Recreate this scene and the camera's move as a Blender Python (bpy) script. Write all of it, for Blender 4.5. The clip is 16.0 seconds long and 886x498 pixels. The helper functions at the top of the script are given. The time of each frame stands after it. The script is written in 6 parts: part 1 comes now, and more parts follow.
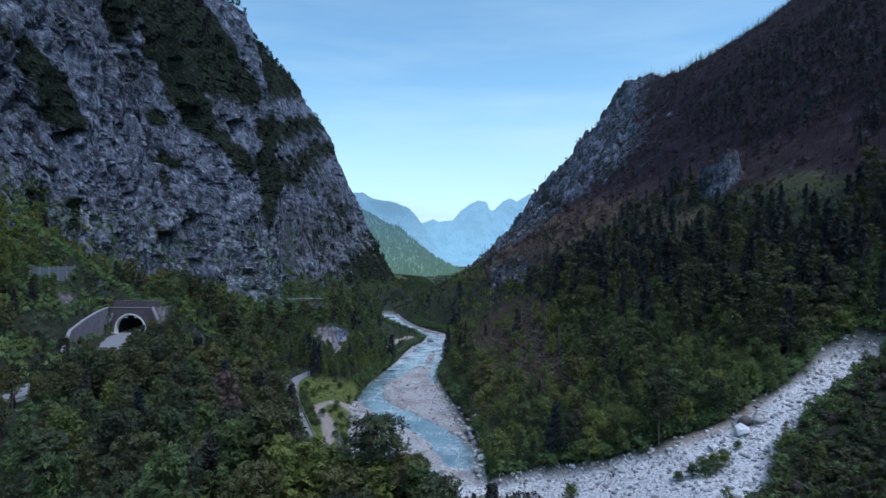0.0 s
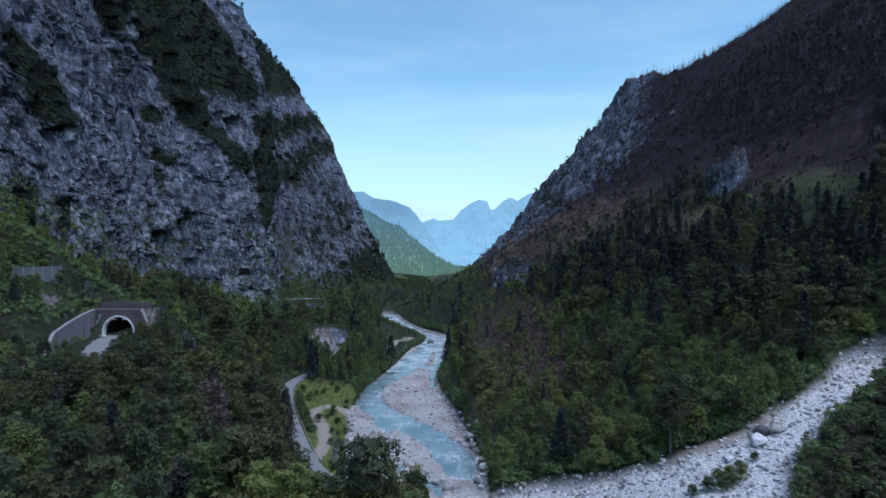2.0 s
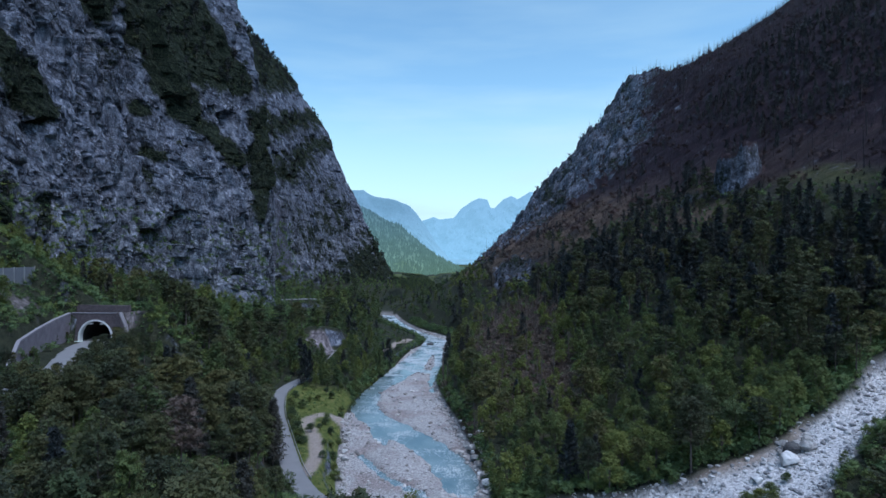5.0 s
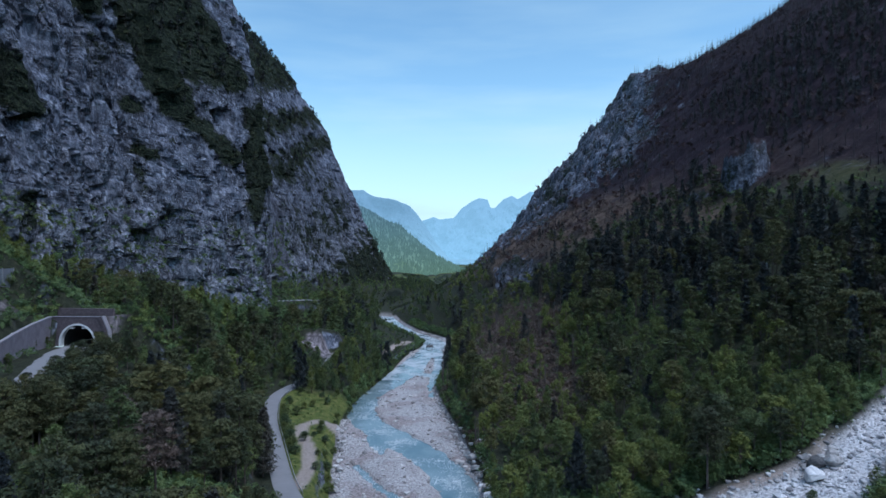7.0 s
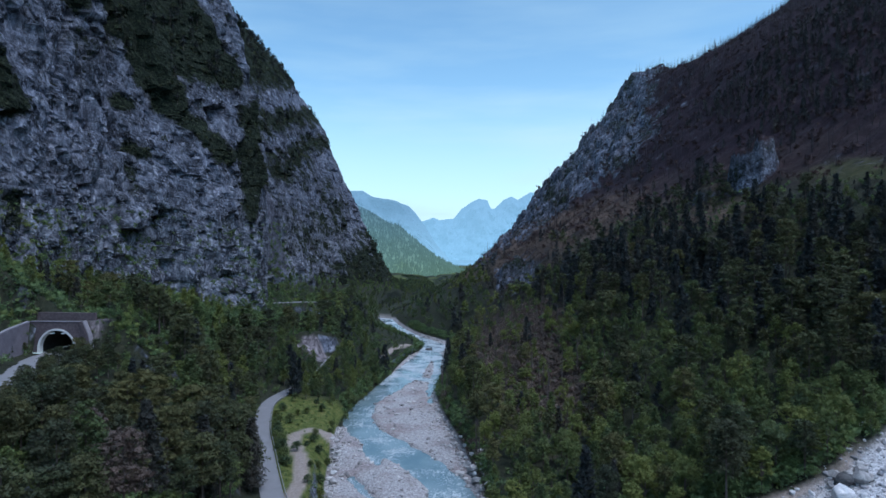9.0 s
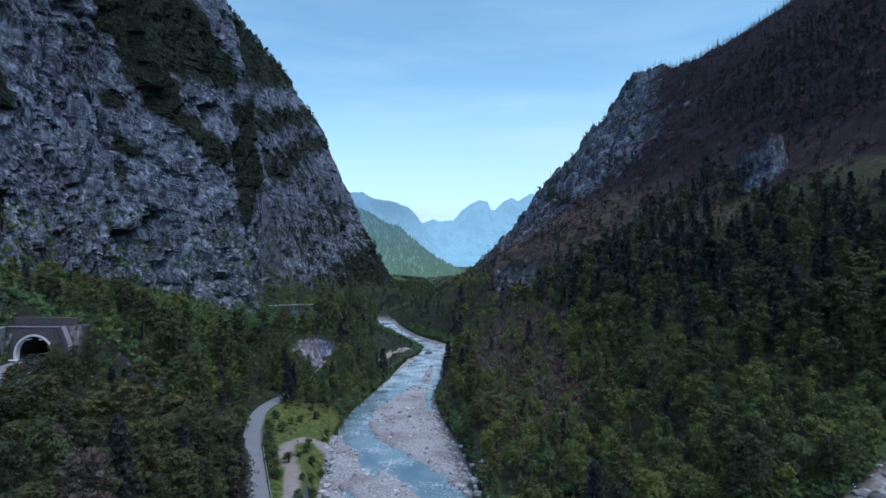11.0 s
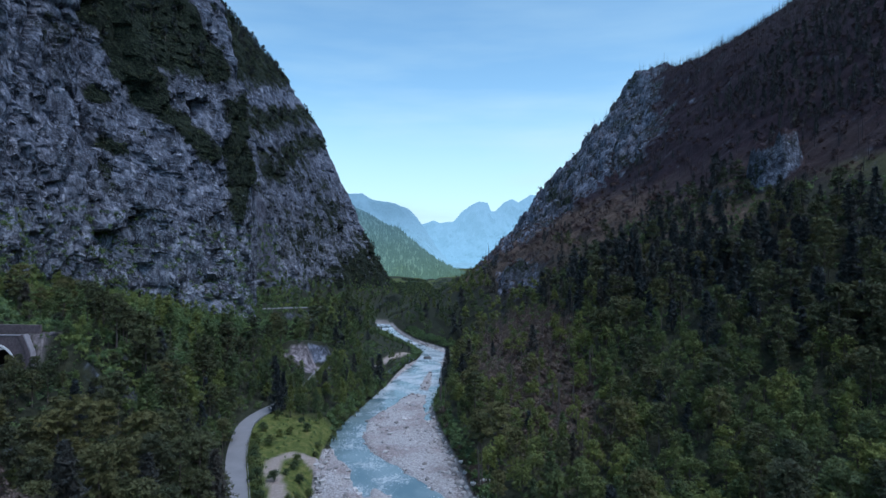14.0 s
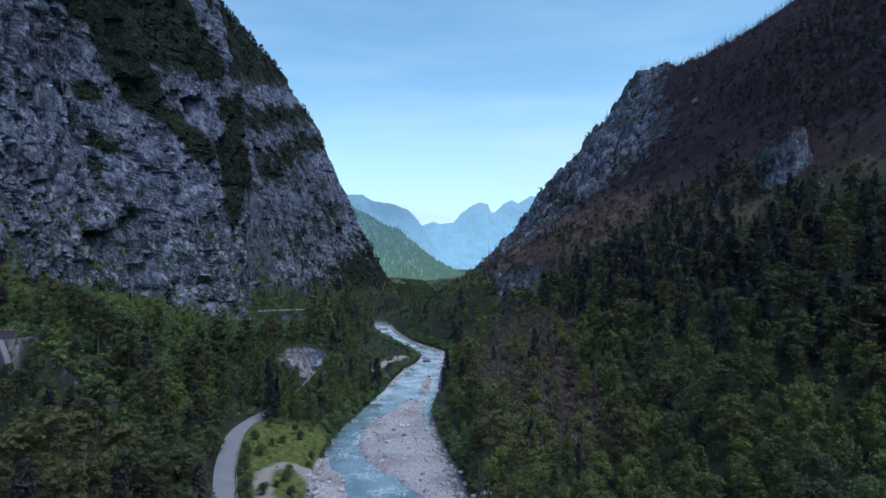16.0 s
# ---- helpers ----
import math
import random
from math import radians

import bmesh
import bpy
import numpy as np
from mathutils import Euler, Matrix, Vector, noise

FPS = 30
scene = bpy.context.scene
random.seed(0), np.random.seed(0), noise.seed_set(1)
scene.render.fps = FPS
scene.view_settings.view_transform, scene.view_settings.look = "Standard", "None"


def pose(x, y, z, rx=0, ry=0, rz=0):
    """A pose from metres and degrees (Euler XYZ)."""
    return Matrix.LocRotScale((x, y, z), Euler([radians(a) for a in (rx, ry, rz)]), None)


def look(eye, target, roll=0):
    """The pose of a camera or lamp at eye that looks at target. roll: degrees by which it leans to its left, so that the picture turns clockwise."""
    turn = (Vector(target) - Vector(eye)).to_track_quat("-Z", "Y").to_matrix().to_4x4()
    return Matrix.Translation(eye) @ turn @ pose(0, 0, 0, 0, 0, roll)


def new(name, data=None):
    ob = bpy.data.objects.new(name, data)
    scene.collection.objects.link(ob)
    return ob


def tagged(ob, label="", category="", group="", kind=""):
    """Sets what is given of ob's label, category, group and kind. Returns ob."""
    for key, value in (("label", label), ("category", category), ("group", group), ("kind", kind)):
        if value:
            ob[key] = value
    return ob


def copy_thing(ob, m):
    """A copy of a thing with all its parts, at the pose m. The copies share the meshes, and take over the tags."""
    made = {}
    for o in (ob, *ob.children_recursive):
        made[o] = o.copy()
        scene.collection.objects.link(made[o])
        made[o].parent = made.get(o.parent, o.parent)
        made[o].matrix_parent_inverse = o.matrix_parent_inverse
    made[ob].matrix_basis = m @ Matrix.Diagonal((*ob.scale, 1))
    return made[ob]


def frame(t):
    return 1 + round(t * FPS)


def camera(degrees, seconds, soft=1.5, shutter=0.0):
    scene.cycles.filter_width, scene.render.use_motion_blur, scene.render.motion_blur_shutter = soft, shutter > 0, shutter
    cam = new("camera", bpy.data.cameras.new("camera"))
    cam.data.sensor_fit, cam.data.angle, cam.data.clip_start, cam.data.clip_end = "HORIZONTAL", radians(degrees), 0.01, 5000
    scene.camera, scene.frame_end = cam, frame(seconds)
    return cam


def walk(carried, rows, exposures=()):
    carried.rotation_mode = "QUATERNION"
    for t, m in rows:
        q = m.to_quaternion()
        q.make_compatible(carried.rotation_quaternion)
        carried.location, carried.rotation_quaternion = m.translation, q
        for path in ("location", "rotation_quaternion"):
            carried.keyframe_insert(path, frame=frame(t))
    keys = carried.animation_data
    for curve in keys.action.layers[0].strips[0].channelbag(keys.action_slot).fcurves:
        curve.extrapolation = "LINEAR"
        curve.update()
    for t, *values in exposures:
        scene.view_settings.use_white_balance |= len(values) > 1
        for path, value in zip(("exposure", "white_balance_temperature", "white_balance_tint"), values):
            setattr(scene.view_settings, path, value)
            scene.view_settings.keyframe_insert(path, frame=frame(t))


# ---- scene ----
cam = camera(72.2, 16.0)
METRES, EYE, TILT, LEAN, TURN = 65.0, 63.0, 0.0, 0.0, 0.0
ROWS = [
    (0.0, 0.0, 0.0, 0.0, 0.0, 0.0, -0.0),
    (0.5, -0.0002, 0.0278, 0.0007, 0.01, -0.02, -0.01),
    (1.0, -0.0002, 0.0545, 0.001, 0.03, -0.03, -0.03),
    (1.5, -0.0002, 0.0843, 0.0016, 0.04, -0.05, -0.03),
    (2.0, -0.0, 0.1129, 0.0018, 0.04, -0.07, -0.04),
    (2.5, 0.0001, 0.1439, 0.003, 0.04, -0.12, -0.05),
    (3.0, 0.0006, 0.1734, 0.0033, 0.05, -0.14, -0.05),
    (3.5, 0.0009, 0.206, 0.0038, 0.05, -0.16, -0.05),
    (4.0, 0.0013, 0.2364, 0.0044, 0.05, -0.18, -0.04),
    (6.5, 0.005, 0.3981, 0.0061, 0.07, -0.21, 0.01),
    (7.0, 0.0058, 0.4295, 0.0059, 0.07, -0.2, 0.02),
    (7.5, 0.0067, 0.4629, 0.0058, 0.07, -0.2, 0.02),
    (8.0, 0.0076, 0.4944, 0.0059, 0.08, -0.18, 0.02),
    (8.5, 0.0088, 0.5278, 0.0057, 0.08, -0.16, 0.03),
    (9.0, 0.009, 0.5588, 0.0057, 0.06, -0.13, 0.05),
    (11.5, 0.0161, 0.7207, 0.0031, 0.08, 0.03, 0.11),
    (12.0, 0.0171, 0.7543, 0.0027, 0.07, 0.04, 0.12),
    (12.5, 0.0182, 0.7858, 0.002, 0.08, 0.06, 0.13),
    (13.0, 0.0193, 0.8194, 0.0015, 0.08, 0.08, 0.15),
    (13.5, 0.0199, 0.8503, 0.0013, 0.09, 0.1, 0.15),
    (14.0, 0.0209, 0.8833, 0.0007, 0.09, 0.15, 0.15),
    (14.5, 0.0216, 0.9129, 0.0003, 0.1, 0.17, 0.15),
    (15.0, 0.0225, 0.9436, 0.0011, 0.09, 0.19, 0.15),
    (15.5, 0.0238, 0.9709, -0.0003, 0.09, 0.23, 0.15),
    (16.0, 0.0246, 0.9994, -0.0008, 0.08, 0.26, 0.15),
]
walk(cam, [(t, pose(0, 0, EYE, TILT, LEAN, TURN) @ pose(METRES * x, METRES * y, METRES * z, 90 + pitch, roll, yaw)) for t, x, y, z, yaw, pitch, roll in ROWS],
     [(0.0, 0.1, 5750, 5.0), (16.0, 0.1, 5750, 5.0)])

# ---- world, sun ----
SUN_ELEV, SUN_AZ = radians(64), radians(125)      # azimuth from +y towards +x
world = bpy.data.worlds.new("sky")
scene.world = world
world.use_nodes = True
wn, wl = world.node_tree.nodes, world.node_tree.links
wn.clear()
sky = wn.new("ShaderNodeTexSky")
sky.sky_type, sky.sun_disc = "NISHITA", False
sky.sun_elevation, sky.sun_rotation = SUN_ELEV, SUN_AZ
sky.altitude, sky.air_density, sky.dust_density, sky.ozone_density = 600, 1.0, 0.3, 1.6
bg = wn.new("ShaderNodeBackground")
bg.inputs["Strength"].default_value = 0.175
wout = wn.new("ShaderNodeOutputWorld")
# thin high cloud all over the sky
wtc, wmap, wnoise, wramp, wmix = (wn.new(n) for n in ("ShaderNodeTexCoord", "ShaderNodeMapping", "ShaderNodeTexNoise", "ShaderNodeValToRGB", "ShaderNodeMix"))
wmap.inputs["Scale"].default_value, wmap.inputs["Location"].default_value = (2.2, 2.2, 13.0), (0.4, 0.0, 0.3)
wnoise.inputs["Scale"].default_value, wnoise.inputs["Detail"].default_value, wnoise.inputs["Roughness"].default_value = 1.3, 5.0, 0.5
wramp.color_ramp.elements[0].position, wramp.color_ramp.elements[1].position = 0.43, 0.68
wramp.color_ramp.elements[1].color = (0.42, 0.42, 0.42, 1)
wmix.data_type = "RGBA"
wmix.inputs[7].default_value = (3.6, 4.6, 5.0, 1)
wl.new(wtc.outputs["Generated"], wmap.inputs["Vector"])
wl.new(wmap.outputs[0], wnoise.inputs["Vector"])
wl.new(wnoise.outputs["Fac"], wramp.inputs["Fac"])
wsep, wlow, wveil = wn.new("ShaderNodeSeparateXYZ"), wn.new("ShaderNodeValToRGB"), wn.new("ShaderNodeMath")
wl.new(wtc.outputs["Generated"], wsep.inputs[0])
wl.new(wsep.outputs["Z"], wlow.inputs["Fac"])
for e, (p, c) in zip([wlow.color_ramp.elements[0], wlow.color_ramp.elements.new(0.2), wlow.color_ramp.elements[-1]], ((0.05, 1.0), (0.24, 0.8), (0.42, 0.22))):
    e.position, e.color = p, (c, c, c, 1)      # thickest towards the horizon
wveil.operation = "MULTIPLY"
wl.new(wramp.outputs["Color"], wveil.inputs[0])
wl.new(wlow.outputs["Color"], wveil.inputs[1])
wedge, wsum = wn.new("ShaderNodeValToRGB"), wn.new("ShaderNodeMath")
wl.new(wsep.outputs["Z"], wedge.inputs["Fac"])
for e, (p, c) in zip(wedge.color_ramp.elements, ((0.02, 0.8), (0.26, 0.0))):
    e.position, e.color = p, (c, c, c, 1)
wsum.operation, wsum.use_clamp = "ADD", True
wl.new(wveil.outputs[0], wsum.inputs[0])
wl.new(wedge.outputs["Color"], wsum.inputs[1])
wl.new(wsum.outputs[0], wmix.inputs[0])
wtone = wn.new("ShaderNodeMix")
wtone.data_type, wtone.blend_type = "RGBA", "MULTIPLY"
wtone.inputs[0].default_value, wtone.inputs[7].default_value = 1.0, (0.98, 1.08, 1.0, 1)
wl.new(sky.outputs[0], wtone.inputs[6])
wl.new(wtone.outputs[2], wmix.inputs[6])
wl.new(wmix.outputs[2], bg.inputs["Color"])
wl.new(bg.outputs[0], wout.inputs["Surface"])
sun = new("sun", bpy.data.lights.new("sun", "SUN"))
sun.data.energy, sun.data.angle, sun.data.color = 2.2, radians(45), (1.0, 0.935, 1.03)   # wide and soft, fills in for skylight in the shaded valley
sun.matrix_world = look((0, 0, 0), (-math.sin(SUN_AZ) * math.cos(SUN_ELEV), -math.cos(SUN_AZ) * math.cos(SUN_ELEV), -math.sin(SUN_ELEV)))


# ---- node helpers and materials ----
class Mat:
    def __init__(self, name, rough=0.9, spec=0.3):
        self.m = bpy.data.materials.new(name)
        self.m.use_nodes = True
        self.n, self.l = self.m.node_tree.nodes, self.m.node_tree.links
        self.b = self.n["Principled BSDF"]
        self.b.inputs["Roughness"].default_value = rough
        self.b.inputs["Specular IOR Level"].default_value = spec
        self.pos = self.n.new("ShaderNodeNewGeometry")

    def noise(self, scale, detail=4.0, rough=0.55, stretch=None, kind="noise", dist=0.0):
        src = self.pos.outputs["Position"]
        if stretch:
            mp = self.n.new("ShaderNodeMapping")
            mp.inputs["Scale"].default_value = stretch
            self.l.new(src, mp.inputs["Vector"])
            src = mp.outputs[0]
        if kind == "voronoi":
            t = self.n.new("ShaderNodeTexVoronoi")
            t.feature = "DISTANCE_TO_EDGE"
            t.inputs["Scale"].default_value = scale
            self.l.new(src, t.inputs["Vector"])
            return t.outputs["Distance"]
        t = self.n.new("ShaderNodeTexNoise")
        t.inputs["Scale"].default_value, t.inputs["Detail"].default_value = scale, detail
        t.inputs["Roughness"].default_value, t.inputs["Distortion"].default_value = rough, dist
        self.l.new(src, t.inputs["Vector"])
        return t.outputs["Fac"]

    def ramp(self, fac, *stops):
        r = self.n.new("ShaderNodeValToRGB")
        el = r.color_ramp.elements
        while len(el) < len(stops):
            el.new(0.5)
        for e, (p, c) in zip(el, stops):
            e.position = p
            e.color = (c, c, c, 1) if isinstance(c, (int, float)) else (*c, 1)
        self.l.new(fac, r.inputs["Fac"])
        return r.outputs["Color"]

    def mix(self, fac, a, b, mode="MIX"):
        x = self.n.new("ShaderNodeMix")
        x.data_type, x.blend_type = "RGBA", mode
        for sock, v in ((x.inputs[0], fac), (x.inputs[6], a), (x.inputs[7], b)):
            if isinstance(v, (int, float)):
                sock.default_value = v
            elif isinstance(v, tuple):
                sock.default_value = (*v, 1)
            else:
                self.l.new(v, sock)
        return x.outputs[2]

    def math(self, op, a, b=0.0):
        x = self.n.new("ShaderNodeMath")
        x.operation, x.use_clamp = op, False
        for sock, v in ((x.inputs[0], a), (x.inputs[1], b)):
            if isinstance(v, (int, float)):
                sock.default_value = v
            else:
                self.l.new(v, sock)
        return x.outputs[0]

    def attr(self, name):
        a = self.n.new("ShaderNodeAttribute")
        a.attribute_name = name
        return a.outputs["Fac"]

    def normal_z(self):
        s = self.n.new("ShaderNodeSeparateXYZ")
        self.l.new(self.pos.outputs["Normal"], s.inputs[0])
        return s.outputs["Z"]

    def height(self, h, dist=0.3, strength=1.0):
        b = self.n.new("ShaderNodeBump")
        b.inputs["Distance"].default_value, b.inputs["Strength"].default_value = dist, strength
        self.l.new(h, b.inputs["Height"])
        self.l.new(b.outputs[0], self.b.inputs["Normal"])

    def colour(self, c):
        if isinstance(c, tuple):
            self.b.inputs["Base Color"].default_value = (*c, 1)
        else:
            self.l.new(c, self.b.inputs["Base Color"])
        return self.m


def ground_material():
    k = Mat("ground_cover", 0.95, 0.15)
    # limestone
    big = k.noise(0.035, 5, 0.6)
    fine = k.noise(0.8, 8, 0.76)
    streak = k.noise(0.30, 10, 0.74, (1.0, 1.25, 0.5), dist=0.25)
    warp = k.n.new("ShaderNodeVectorMath")
    warp.operation = "MULTIPLY_ADD"
    warp.inputs[1].default_value = (11.0, 11.0, 11.0)
    wob = k.n.new("ShaderNodeTexNoise")
    wob.inputs["Scale"].default_value, wob.inputs["Detail"].default_value = 0.13, 4.0
    k.l.new(k.pos.outputs["Position"], wob.inputs["Vector"])
    k.l.new(wob.outputs["Color"], warp.inputs[0])
    k.l.new(k.pos.outputs["Position"], warp.inputs[2])

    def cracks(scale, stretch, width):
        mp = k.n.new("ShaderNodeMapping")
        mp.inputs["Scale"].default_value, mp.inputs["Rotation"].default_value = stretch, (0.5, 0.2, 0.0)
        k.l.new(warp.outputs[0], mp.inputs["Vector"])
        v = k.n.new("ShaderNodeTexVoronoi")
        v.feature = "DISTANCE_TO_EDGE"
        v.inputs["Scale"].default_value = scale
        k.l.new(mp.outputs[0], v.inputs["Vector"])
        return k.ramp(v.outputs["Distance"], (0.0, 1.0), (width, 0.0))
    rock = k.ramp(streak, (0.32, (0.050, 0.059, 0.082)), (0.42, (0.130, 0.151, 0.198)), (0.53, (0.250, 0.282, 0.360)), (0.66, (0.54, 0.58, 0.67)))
    # rock darkens with the green mask, broken up by noise
    rock_dark = k.ramp(k.math("ADD", k.attr("green"), k.math("MULTIPLY", k.math("SUBTRACT", k.noise(0.11, 6, 0.7, (1.0, 1.0, 0.55)), 0.5), 0.9)), (0.26, 0.0), (0.62, 0.78))
    rock = k.mix(rock_dark, rock, k.ramp(streak, (0.34, (0.042, 0.047, 0.058)), (0.52, (0.088, 0.095, 0.112)), (0.70, (0.20, 0.21, 0.235))))
    # rock is mixed paler towards the cliff foot
    rock = k.mix(k.math("MULTIPLY", k.attr("pale_low"), 0.55), rock, k.ramp(streak, (0.32, (0.10, 0.113, 0.145)), (0.44, (0.255, 0.280, 0.345)), (0.60, (0.60, 0.635, 0.71))))
    rock = k.mix(k.math("MULTIPLY", k.attr("plain"), 0.85), rock, k.ramp(k.noise(0.12, 6, 0.6, (1.0, 1.0, 0.2)), (0.35, (0.140, 0.147, 0.185)), (0.65, (0.195, 0.204, 0.255))))
    rock = k.mix(k.ramp(big, (0.42, 0.0), (0.64, 0.35)), rock, (0.125, 0.135, 0.165))
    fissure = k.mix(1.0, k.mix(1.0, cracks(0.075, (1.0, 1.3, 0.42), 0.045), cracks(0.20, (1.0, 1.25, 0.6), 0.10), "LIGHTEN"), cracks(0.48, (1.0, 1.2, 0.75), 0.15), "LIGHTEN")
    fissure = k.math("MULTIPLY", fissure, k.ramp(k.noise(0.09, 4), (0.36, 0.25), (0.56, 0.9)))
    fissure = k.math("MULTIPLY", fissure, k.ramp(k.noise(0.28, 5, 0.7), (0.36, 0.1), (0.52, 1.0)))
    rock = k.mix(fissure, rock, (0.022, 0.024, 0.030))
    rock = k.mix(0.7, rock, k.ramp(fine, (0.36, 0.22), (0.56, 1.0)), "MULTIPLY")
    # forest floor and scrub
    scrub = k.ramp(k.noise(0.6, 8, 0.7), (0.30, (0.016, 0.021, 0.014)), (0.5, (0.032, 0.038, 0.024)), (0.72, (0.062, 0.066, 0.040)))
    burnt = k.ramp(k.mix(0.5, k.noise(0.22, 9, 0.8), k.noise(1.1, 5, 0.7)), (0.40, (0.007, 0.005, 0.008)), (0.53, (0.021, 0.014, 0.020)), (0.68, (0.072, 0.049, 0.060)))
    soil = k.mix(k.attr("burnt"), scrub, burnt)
    heath = k.ramp(k.mix(0.5, k.noise(0.3, 8, 0.75), k.noise(1.4, 5, 0.7)), (0.38, (0.030, 0.022, 0.018)), (0.50, (0.095, 0.068, 0.052)), (0.64, (0.21, 0.165, 0.13)))
    soil = k.mix(k.math("MULTIPLY", k.attr("heath"), k.ramp(k.noise(0.05, 5), (0.36, 0.2), (0.5, 1.0))), soil, heath)
    grass = k.ramp(k.noise(0.5, 8, 0.65), (0.30, (0.045, 0.070, 0.018)), (0.5, (0.105, 0.130, 0.034)), (0.70, (0.200, 0.190, 0.070)))
    soil = k.mix(k.attr("meadow"), soil, grass)
    gr = k.noise(1.6, 8, 0.75)
    gravel = k.ramp(gr, (0.32, (0.15, 0.14, 0.14)), (0.48, (0.37, 0.355, 0.35)), (0.66, (0.70, 0.69, 0.68)))
    gravel = k.mix(k.ramp(k.noise(0.075, 6), (0.46, 0.0), (0.62, 0.62)), gravel, k.ramp(gr, (0.34, (0.13, 0.10, 0.095)), (0.66, (0.36, 0.29, 0.275))))
    gravel = k.mix(k.attr("pale"), gravel, k.ramp(gr, (0.34, (0.20, 0.20, 0.215)), (0.46, (0.52, 0.52, 0.53)), (0.60, (0.82, 0.82, 0.82))))
    track = k.mix(k.attr("track"), soil, k.ramp(gr, (0.3, (0.22, 0.185, 0.160)), (0.7, (0.47, 0.405, 0.355))))
    # rock shows where it is steep and green does not hold
    hold = k.math("ADD", k.normal_z(), k.math("MULTIPLY", k.math("SUBTRACT", k.noise(0.07, 6, 0.65), 0.5), 0.75))
    steep = k.ramp(k.math("ADD", hold, k.math("MULTIPLY", k.attr("barren"), -0.62)), (0.40, 1.0), (0.56, 0.0))
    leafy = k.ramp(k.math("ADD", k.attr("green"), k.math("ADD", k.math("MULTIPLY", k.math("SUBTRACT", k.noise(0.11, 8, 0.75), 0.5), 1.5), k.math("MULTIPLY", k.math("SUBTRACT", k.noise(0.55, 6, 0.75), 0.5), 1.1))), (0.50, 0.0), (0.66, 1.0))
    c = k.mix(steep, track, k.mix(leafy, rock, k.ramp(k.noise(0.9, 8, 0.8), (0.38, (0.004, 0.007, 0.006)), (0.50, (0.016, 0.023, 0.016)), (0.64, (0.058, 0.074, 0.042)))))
    outcrop = k.math("MULTIPLY", k.attr("burnt"), k.ramp(k.noise(0.045, 7, 0.72), (0.60, 0.0), (0.66, 0.8)))
    c = k.mix(outcrop, c, k.ramp(k.noise(0.45, 8, 0.8), (0.40, (0.012, 0.011, 0.014)), (0.52, (0.075, 0.072, 0.085)), (0.66, (0.26, 0.25, 0.28))))
    c = k.mix(k.attr("scar"), c, k.ramp(k.noise(0.55, 7, 0.7, (1.0, 1.0, 0.22)), (0.36, (0.055, 0.050, 0.055)), (0.5, (0.17, 0.152, 0.160)), (0.62, (0.36, 0.325, 0.34))))
    c = k.mix(k.attr("gravel"), c, gravel)
    k.height(k.math("SUBTRACT", k.mix(0.5, k.noise(0.9, 9, 0.75), streak), k.math("MULTIPLY", k.math("MULTIPLY", fissure, steep), k.math("MULTIPLY", k.math("SUBTRACT", 1.0, k.attr("gravel")), 0.6))), 0.9, 1.0)
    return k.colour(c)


def simple(name, stops, scale=0.8, rough=0.9, bump=0.05, spec=0.3, detail=6):
    k = Mat(name, rough, spec)
    f = k.noise(scale, detail, 0.65)
    if bump:
        k.height(k.noise(scale * 4, 6, 0.7), bump, 0.7)
    return k.colour(k.ramp(f, *stops))


def leaf_material(name, dark, light, autumn, trans=0.25):
    k = Mat(name, 0.75, 0.25)
    each = k.n.new("ShaderNodeObjectInfo").outputs["Random"]
    isl = k.math("ADD", k.math("MULTIPLY", k.pos.outputs["Random Per Island"], 0.34), k.math("MULTIPLY", k.ramp(k.noise(0.33, 3, 0.6), (0.30, 0.0), (0.68, 1.0)), 0.66))
    c = k.mix(isl, dark, light)
    c = k.mix(k.ramp(each, (0.6, 0.0), (1.0, 0.35)), c, autumn)
    c = k.mix(k.ramp(k.attr("tint"), (0.58, 0.0), (1.0, 0.75)), c, autumn)
    c = k.mix(k.ramp(k.attr("tint"), (0.0, 0.6), (0.35, 0.0)), c, dark)
    c = k.mix(k.math("MULTIPLY", k.noise(0.05, 3), 0.4), c, dark)
    k.colour(c)
    tr = k.n.new("ShaderNodeBsdfTranslucent")
    k.l.new(c, tr.inputs["Color"])
    mx = k.n.new("ShaderNodeMixShader")
    mx.inputs[0].default_value = trans
    k.l.new(k.b.outputs[0], mx.inputs[1])
    k.l.new(tr.outputs[0], mx.inputs[2])
    # a tuft is many small leaves with gaps between them
    gap = k.n.new("ShaderNodeMixShader")
    k.l.new(k.ramp(k.noise(4.6, 2.0, 0.6), (0.46, 1.0), (0.52, 0.0)), gap.inputs[0])
    k.l.new(mx.outputs[0], gap.inputs[1])
    k.l.new(k.n.new("ShaderNodeBsdfTransparent").outputs[0], gap.inputs[2])
    k.l.new(gap.outputs[0], k.n["Material Output"].inputs["Surface"])
    return k.m


def water_material():
    k = Mat("milky_water", 0.12, 0.5)
    churn = k.math("ADD", k.mix(0.35, k.noise(1.5, 9, 0.8, (1.0, 0.45, 1.0), dist=1.0), k.noise(0.09, 4)), k.math("MULTIPLY", k.attr("rapid"), 0.05))
    foam = k.ramp(churn, (0.52, 0.0), (0.60, 0.85))
    deep = k.ramp(k.noise(0.08, 4), (0.35, (0.10, 0.165, 0.185)), (0.65, (0.20, 0.27, 0.285)))
    k.height(k.noise(1.1, 6, 0.65, (1.0, 0.5, 1.0)), 0.12, 0.6)
    k.l.new(k.ramp(foam, (0.0, 0.12), (0.6, 0.7)), k.b.inputs["Roughness"])
    return k.colour(k.mix(foam, deep, (0.62, 0.66, 0.68)))


